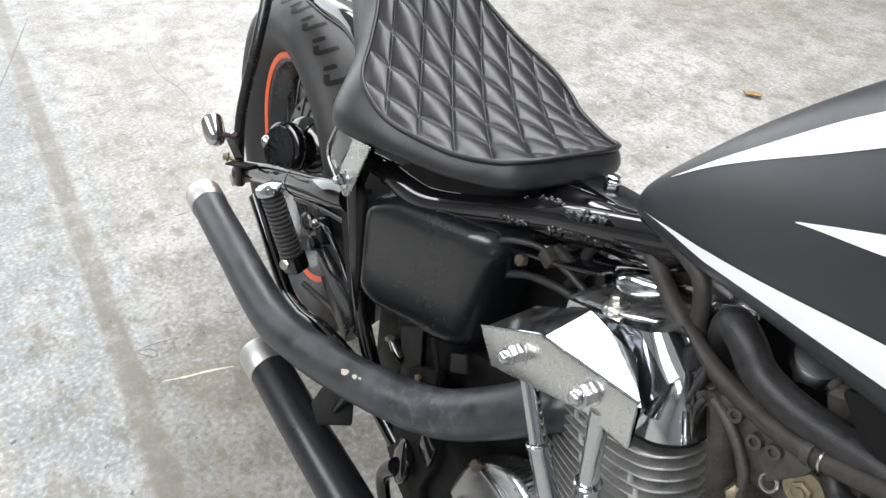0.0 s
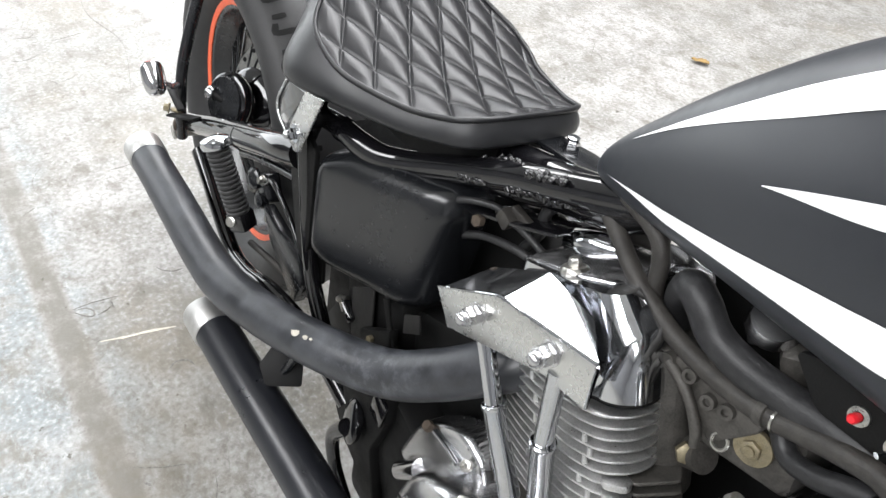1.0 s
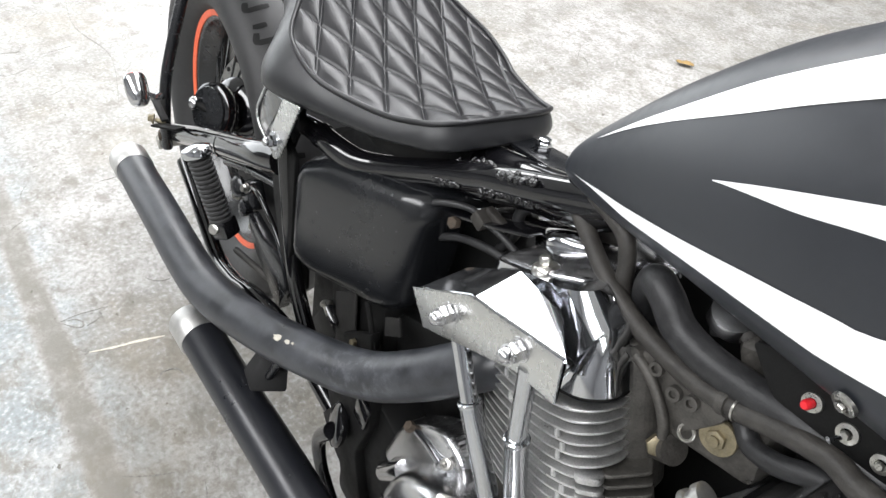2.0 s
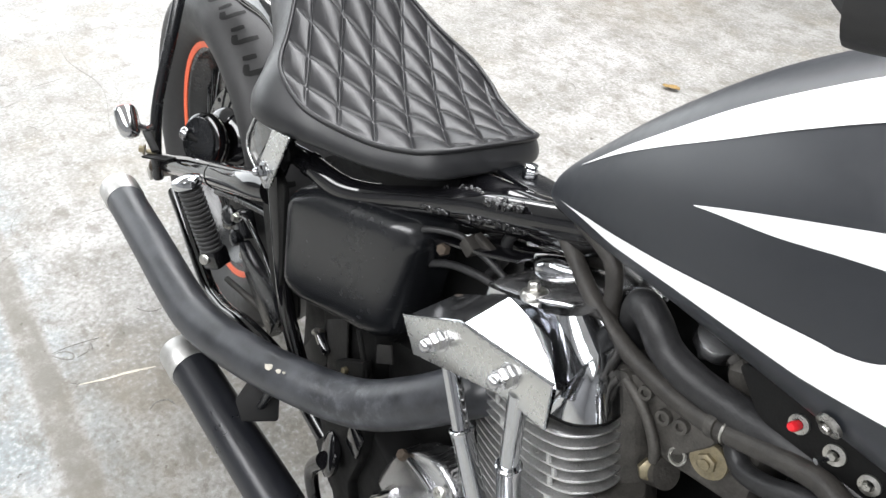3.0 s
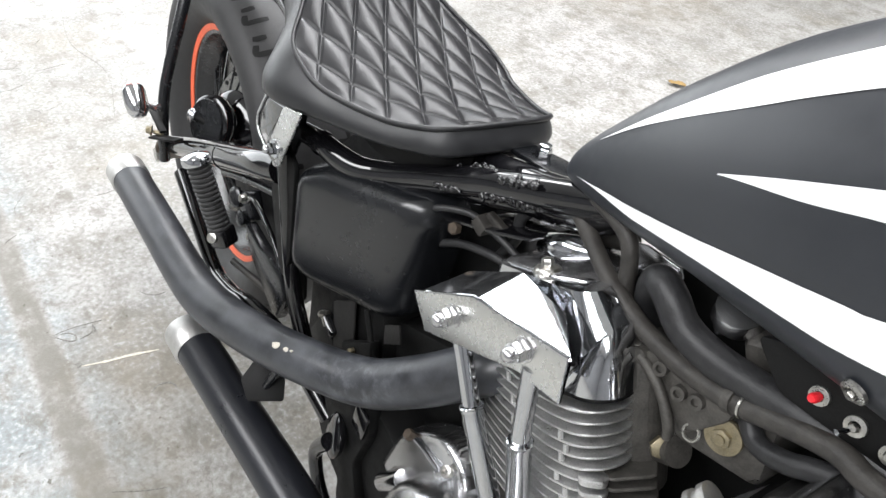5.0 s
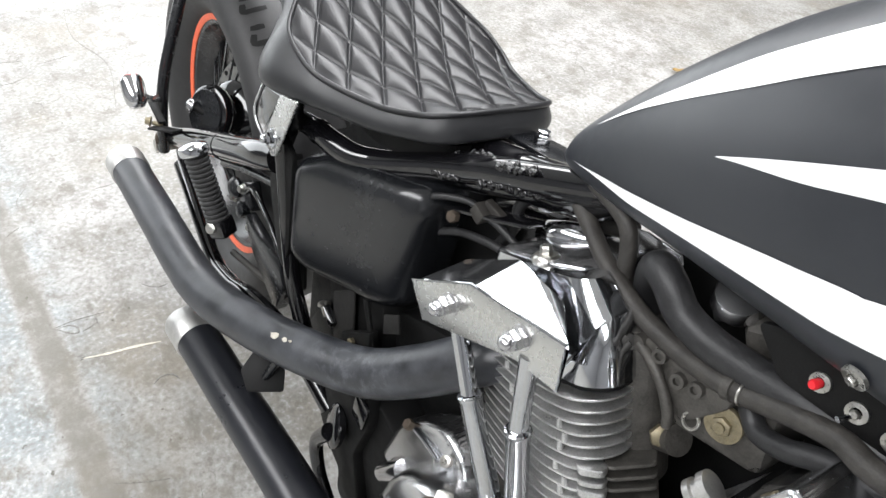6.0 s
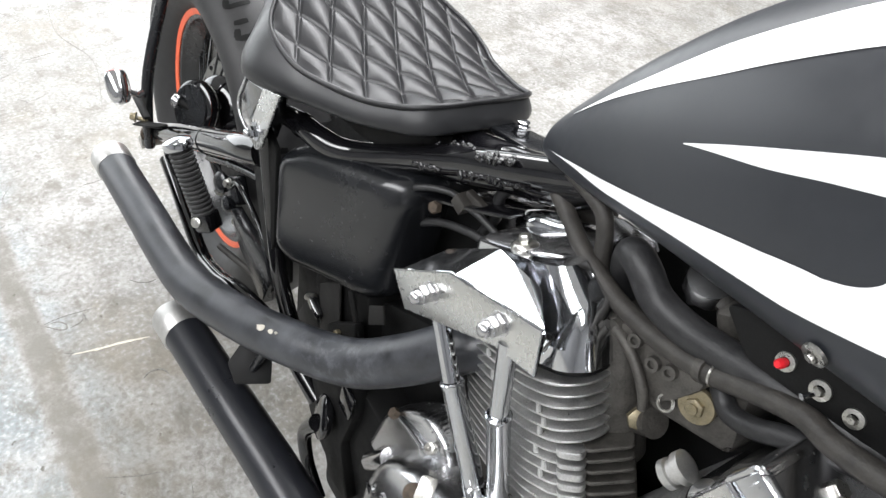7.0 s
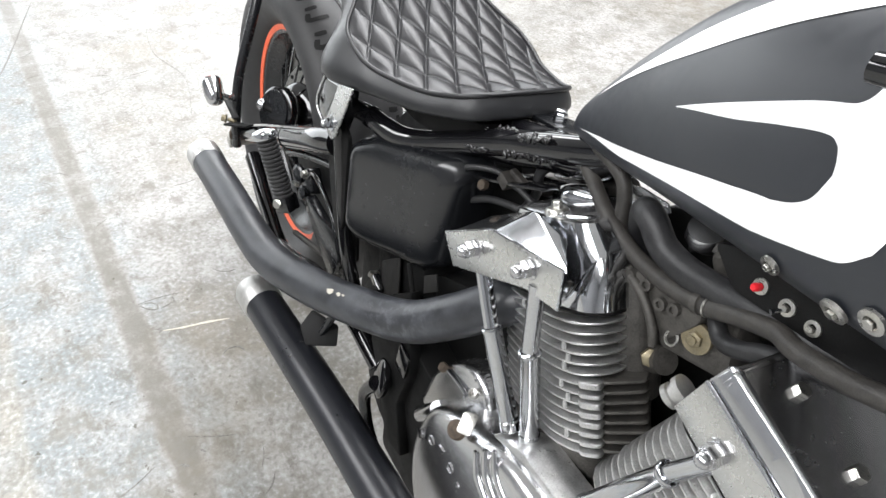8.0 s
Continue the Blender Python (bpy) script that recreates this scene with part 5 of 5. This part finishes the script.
part("manifold_clamp", merge(lathe([(0.008, 0), (0.011, 0.001), (0.011, 0.006), (0.009, 0.007), (0.009, 0.012), (0.012, 0.013), (0.012, 0.019), (0.008, 0.021)], (1.052, -0.070, 0.600), (0.35, 0.25, 0.75), 28)), "steel", man, "steel manifold clamp")
part("hose", tube([(0.82, -0.008, 0.702), (0.835, -0.015, 0.694), (0.859, -0.020, 0.684), (0.891, -0.030, 0.675), (0.919, -0.035, 0.669), (0.950, -0.040, 0.665), (0.988, -0.045, 0.667), (1.018, -0.050, 0.674), (1.042, -0.052, 0.682), (1.072, -0.056, 0.697), (1.100, -0.060, 0.708), (1.121, -0.067, 0.711), (1.158, -0.075, 0.722), (1.189, -0.077, 0.733), (1.23, -0.075, 0.745)], 0.0076, 16, 8), "hose", bike, "dusty grey rubber hose")
part("hose_band", tube([(1.030, -0.0512, 0.6775), (1.036, -0.0518, 0.680)], 0.0092, 18, 1, smooth=False), "casting", bike)
part("hose_band", tube([(1.0405, -0.052, 0.6815), (1.042, -0.052, 0.682)], 0.0086, 18, 1, smooth=False), "zinc", bike)
part("hose", tube([(0.850, -0.020, 0.720), (0.880, -0.025, 0.718), (0.896, -0.025, 0.710), (0.9045, -0.025, 0.694), (0.909, -0.025, 0.674), (0.913, -0.018, 0.645), (0.915, -0.008, 0.62)], 0.0072, 16, 8), "hose", bike, "dusty grey rubber hose")
part("breather_hose", tube([(0.928, -0.002, 0.640), (0.930, -0.020, 0.680), (0.941, -0.036, 0.706), (0.958, -0.042, 0.705), (0.976, -0.042, 0.692), (1.003, -0.042, 0.688), (1.035, -0.043, 0.692), (1.065, -0.045, 0.699), (1.095, -0.047, 0.705), (1.121, -0.047, 0.709), (1.150, -0.046, 0.716), (1.20, -0.045, 0.725)], 0.0128, 20, 8), "rubber_hose", bike, "thick black breather hose")
part("loop_hose", tube([(1.03, -0.03, 0.675), (1.049, -0.040, 0.662), (1.061, -0.045, 0.660), (1.079, -0.050, 0.669), (1.096, -0.050, 0.680), (1.13, -0.05, 0.696), (1.2, -0.05, 0.72)], 0.0075, 14, 8), "rubber_hose", bike, "black bent vacuum hose")
valve = part("fuel_valve", merge(lathe([(0.004, 0), (0.016, 0.002), (0.019, 0.010), (0.016, 0.019), (0.004, 0.022)], (0.998, -0.020, 0.709), (0.1, -0.5, 0.85), 24), box((0.030, 0.012, 0.013), pose(1.002, -0.026, 0.709, 0, -28, 12), 0.003), tube([(0.985, -0.01, 0.712), (0.97, 0.0, 0.72)], 0.008, 14, 1, smooth=False)), "polished", bike, "polished metal fuel valve")
part("carb_lump", merge(box((0.04, 0.03, 0.03), pose(1.030, -0.015, 0.708, 20, -20, 15), 0.008), lathe([(0.012, 0), (0.012, 0.02), (0.008, 0.022)], (1.045, -0.012, 0.712), (0.3, -0.8, 0.4), 20), box((0.03, 0.02, 0.02), pose(1.06, -0.018, 0.715, 0, -30, -10), 0.005)), "casting", carb)
part("chrome_bracket", prism(round_poly([(0.880, -0.05), (0.945, -0.02), (0.945, 0.05), (0.88, 0.05)], 0.006), 0, 0.004, pose(-0.02, 0.035, 0.31, 0, -23, 0), 0.001), "chrome_dull", bike, "bright metal bracket")
part("far_plate", merge(prism([(0.872, 0.690), (0.897, 0.699), (0.931, 0.701), (0.937, 0.694), (0.902, 0.668), (0.882, 0.664)], -0.004, -0.001, UPRIGHT, 0.0008), tube([(0.905, -0.002, 0.680), (0.92, -0.003, 0.690), (0.936, -0.004, 0.696)], 0.0035, 10, 4)), "alloy", bike, "bright alloy plate below the tank")
part("far_bar", box((0.060, 0.03, 0.010), pose(0.825, 0.035, 0.640, 0, -28, 4), 0.003), "alloy", bike, "pale alloy bar")
part("far_cover", tube([(0.80, 0.0, 0.632), (0.825, -0.005, 0.648), (0.85, 0.01, 0.655)], 0.014, 16, 6), "chrome", bike)

# switch panel under the tank
pan = part("switch_panel", prism(round_poly([(1.028, 0.735), (1.070, 0.755), (1.118, 0.768), (1.20, 0.775), (1.20, 0.725), (1.14, 0.718), (1.105, 0.715), (1.055, 0.712)], 0.006), 0.052, 0.058, Matrix.Rotation(radians(90), 4, "X"), 0.001), "black", bike, "black panel with screws and red button")
for x, z, r in ((1.075, 0.729, 0.0060), (1.098, 0.728, 0.0062), (1.119, 0.727, 0.0058)):
    part("washer", lathe([(r * 0.5, 0), (r * 0.55, 0.0028), (r, 0.0022), (r * 1.02, 0.0)], (x, -0.058, z), (0, -1, 0.12), 22), "zinc", pan)
    part("screw", hex_bolt((x, -0.0605, z), (0, -1, 0.12), r * 0.75, 0.003), "zinc", pan)
for q, r, n in (((1.097, -0.1015, 0.773), 0.0068, (-0.09, -0.86, -0.5)), ((1.144, -0.1064, 0.7755), 0.0085, (-0.03, -0.81, -0.59)), ((1.166, -0.1136, 0.7878), 0.008, (-0.05, -0.93, -0.37))):
    part("washer", lathe([(r * 0.5, 0), (r * 0.55, 0.0028), (r, 0.0022), (r * 1.02, 0.0)], q, n, 22), "zinc", pan)
    part("screw", hex_bolt(Vector(q) + Vector(n).normalized() * 0.002, n, r * 0.75, 0.003), "zinc", pan)
part("push_button", lathe([(0.0028, 0), (0.0031, 0.003), (0.0031, 0.006), (0.0022, 0.0075), (0.0005, 0.0078)], (1.075, -0.060, 0.729), (-0.1, -1, 0.1), 20), "red", pan, "red push button")
part("toggle", tube([(1.098, -0.061, 0.727), (1.0945, -0.070, 0.7245)], [0.0013, 0.0021], 8, 1, smooth=False), "chrome", pan)

# throttle grip and brake lever
part("throttle_grip", tube([(1.104, -0.283, 0.9865), (1.106, -0.283, 0.987), (1.110, -0.282, 0.9875), (1.2, -0.262, 1.003), (1.3, -0.24, 1.02)], [0.008, 0.014, 0.0165, 0.0165, 0.0165], 28, 6), "rubber", bike, "black rubber throttle grip")
part("brake_lever", tube([(1.152, -0.202, 0.923), (1.20, -0.20, 0.93), (1.28, -0.19, 0.96)], [0.006, 0.007, 0.008], 14, 6), "gloss", bike, "black brake lever")
# side stand on the far side
part("side_stand", tube([(0.86, 0.10, 0.18), (0.84, 0.19, 0.10), (0.80, 0.295, 0.045)], 0.011, 14, 4), "gloss", bike, "black side stand")

# bare scuffs on the pipe's bend
for at, size, nrm in (((0.7232, -0.1597, 0.4479), 0.004, (0.61, -0.41, 0.67)), ((0.7313, -0.1572, 0.4498), 0.005, (0.63, -0.44, 0.64)), ((0.7385, -0.1533, 0.4535), 0.0025, (0.61, -0.42, 0.67)), ((0.7459, -0.1474, 0.4599), 0.004, (0.53, -0.35, 0.77)), ((0.7162, -0.1597, 0.448), 0.0018, (0.57, -0.32, 0.75)), ((0.6583, -0.1755, 0.431), 0.003, (0.49, -0.11, 0.86))):
    part("scuff_mark", chip(at, size, nrm, "scuffed"), "scuffed", up, "scuffed grey paint")
# paint chips on the upper pipe
for at, size, nrm in (((0.630, -0.1965, 0.4235), 0.0055, (0.35, -0.45, 0.8)), ((0.645, -0.191, 0.428), 0.0035, (0.35, -0.4, 0.8)), ((0.653, -0.188, 0.4315), 0.002, (0.35, -0.4, 0.8))):
    part("paint_chip", chip(at, size, nrm, "chip"), "chip", up, "chipped pale paint")

# on the floor
leaf_o = (-1.269, 2.024, 0.004)
rl = random.Random(2)
rows = []
for i in range(9):
    t = i / 8
    w = 0.016 * math.sin(math.pi * min(max(t, 0.03), 0.97)) ** 0.7
    rows.append([(leaf_o[0] + 0.055 * (t - 0.5) + rl.uniform(-0.003, 0.003), leaf_o[1] + e * w + 0.02 * t, leaf_o[2] + 0.004 + 0.006 * abs(e) * rl.uniform(0.5, 1.3)) for e in (-1, -0.5, 0, 0.5, 1)])
lf = part("dry_leaf", grid_mesh(rows, closed=False), "leafm", None, "", 180)
sol = lf.modifiers.new("thickness", "SOLIDIFY")
sol.thickness = 0.0015
tagged(lf, "curled dry brown leaf lying on the concrete", "leaf")


# ---- marks on the floor ----
def floor_mark(name, pts, width, material, label=""):
    """A thin smear of rubber or filler lying on the concrete, ragged at its edges."""
    path = spline([(p[0], p[1], 0.0) for p in pts], 8)
    n = len(path)
    left, right = [], []
    for k in range(n):
        a, b = Vector(path[max(0, k - 1)]), Vector(path[min(n - 1, k + 1)])
        d = (b - a).normalized()
        s = Vector((-d.y, d.x, 0))
        w = width * (0.25 + 0.75 * math.sin(math.pi * (k + 0.5) / n)) * rc.uniform(0.55, 1.2)
        left.append(Vector(path[k]) + s * w)
        right.append(Vector(path[k]) - s * w * rc.uniform(0.5, 1.0))
    bm = bmesh.new()
    top = [bm.verts.new((p.x, p.y, 0.0008)) for p in left + right[::-1]]
    low = [bm.verts.new((p.x, p.y, -0.0006)) for p in left + right[::-1]]
    m = len(top)
    for k in range(n - 1):
        bm.faces.new((top[k], top[k + 1], top[m - 2 - k], top[m - 1 - k]))
    for k in range(m):
        bm.faces.new((low[k], low[(k + 1) % m], top[(k + 1) % m], top[k]))
    bmesh.ops.recalc_face_normals(bm, faces=bm.faces)
    return part(name, bm, material, floor, label)


floor_mark("pale_scrape", [(-1.047, 0.011), (-1.035, 0.05), (-1.024, 0.10), (-1.011, 0.144)], 0.0042, "scrape", "pale dried filler scrape")
for pts, w in (
    ([(-1.150, -0.012), (-1.128, 0.006), (-1.122, 0.018), (-1.134, 0.022), (-1.150, 0.012), (-1.154, -0.004)], 0.0022),
    ([(-1.158, -0.014), (-1.160, 0.02), (-1.156, 0.05), (-1.152, 0.075)], 0.0011),
    ([(-1.150, 0.056), (-1.135, 0.058), (-1.124, 0.055)], 0.0014),
    ([(-1.060, 0.0), (-1.052, 0.010), (-1.046, 0.004)], 0.0040),
    ([(-1.195, 0.165), (-1.180, 0.175), (-1.168, 0.19), (-1.166, 0.21)], 0.0016),
    ([(-0.915, 0.10), (-0.925, 0.115), (-0.918, 0.135), (-0.90, 0.142)], 0.0022),
    ([(-0.749, -0.017), (-0.725, 0.022), (-0.708, 0.059)], 0.0009),
    ([(-0.712, -0.008), (-0.700, 0.001)], 0.0028),
    ([(-0.697, -0.046), (-0.686, -0.033)], 0.0036),
    ([(-0.660, -0.080), (-0.648, -0.068)], 0.0028),
    ([(-1.478, -0.172), (-1.474, -0.162)], 0.0026),
    ([(-1.291, -0.157), (-1.287, -0.150)], 0.0022),
    ([(-1.156, -0.166), (-1.146, -0.154)], 0.0034),
):
    floor_mark("scuff", pts, w, "scuff")
# old cracks and joints, then the many small scrapes of a workshop floor
for pts, w in (([(-3.44, 0.03), (-3.1, -0.05), (-2.74, -0.137), (-2.4, -0.24)], 0.0035), ([(-3.0, 0.42), (-2.6, 0.36), (-2.3, 0.40), (-1.95, 0.33)], 0.0016)):
    floor_mark("scuff", pts, w, "scuff")
rm = random.Random(12)
for k in range(66):
    x, y = (rm.uniform(-3.2, -0.5), rm.uniform(-0.45, 0.32)) if k % 3 else (rm.uniform(-2.6, 0.4), rm.uniform(1.0, 3.2))
    turn, size = rm.uniform(0, 2 * math.pi), rm.uniform(0.008, 0.05) * (1.6 if k % 3 == 0 else 1.0)
    bend = rm.uniform(-0.9, 0.9)
    pts = [(x, y)]
    for step in range(2):
        pts.append((pts[-1][0] + size * math.cos(turn), pts[-1][1] + size * math.sin(turn)))
        turn += bend
    floor_mark("scuff", pts, rm.uniform(0.0005, 0.0016) * (2 if k % 3 == 0 else 1), "scuff")
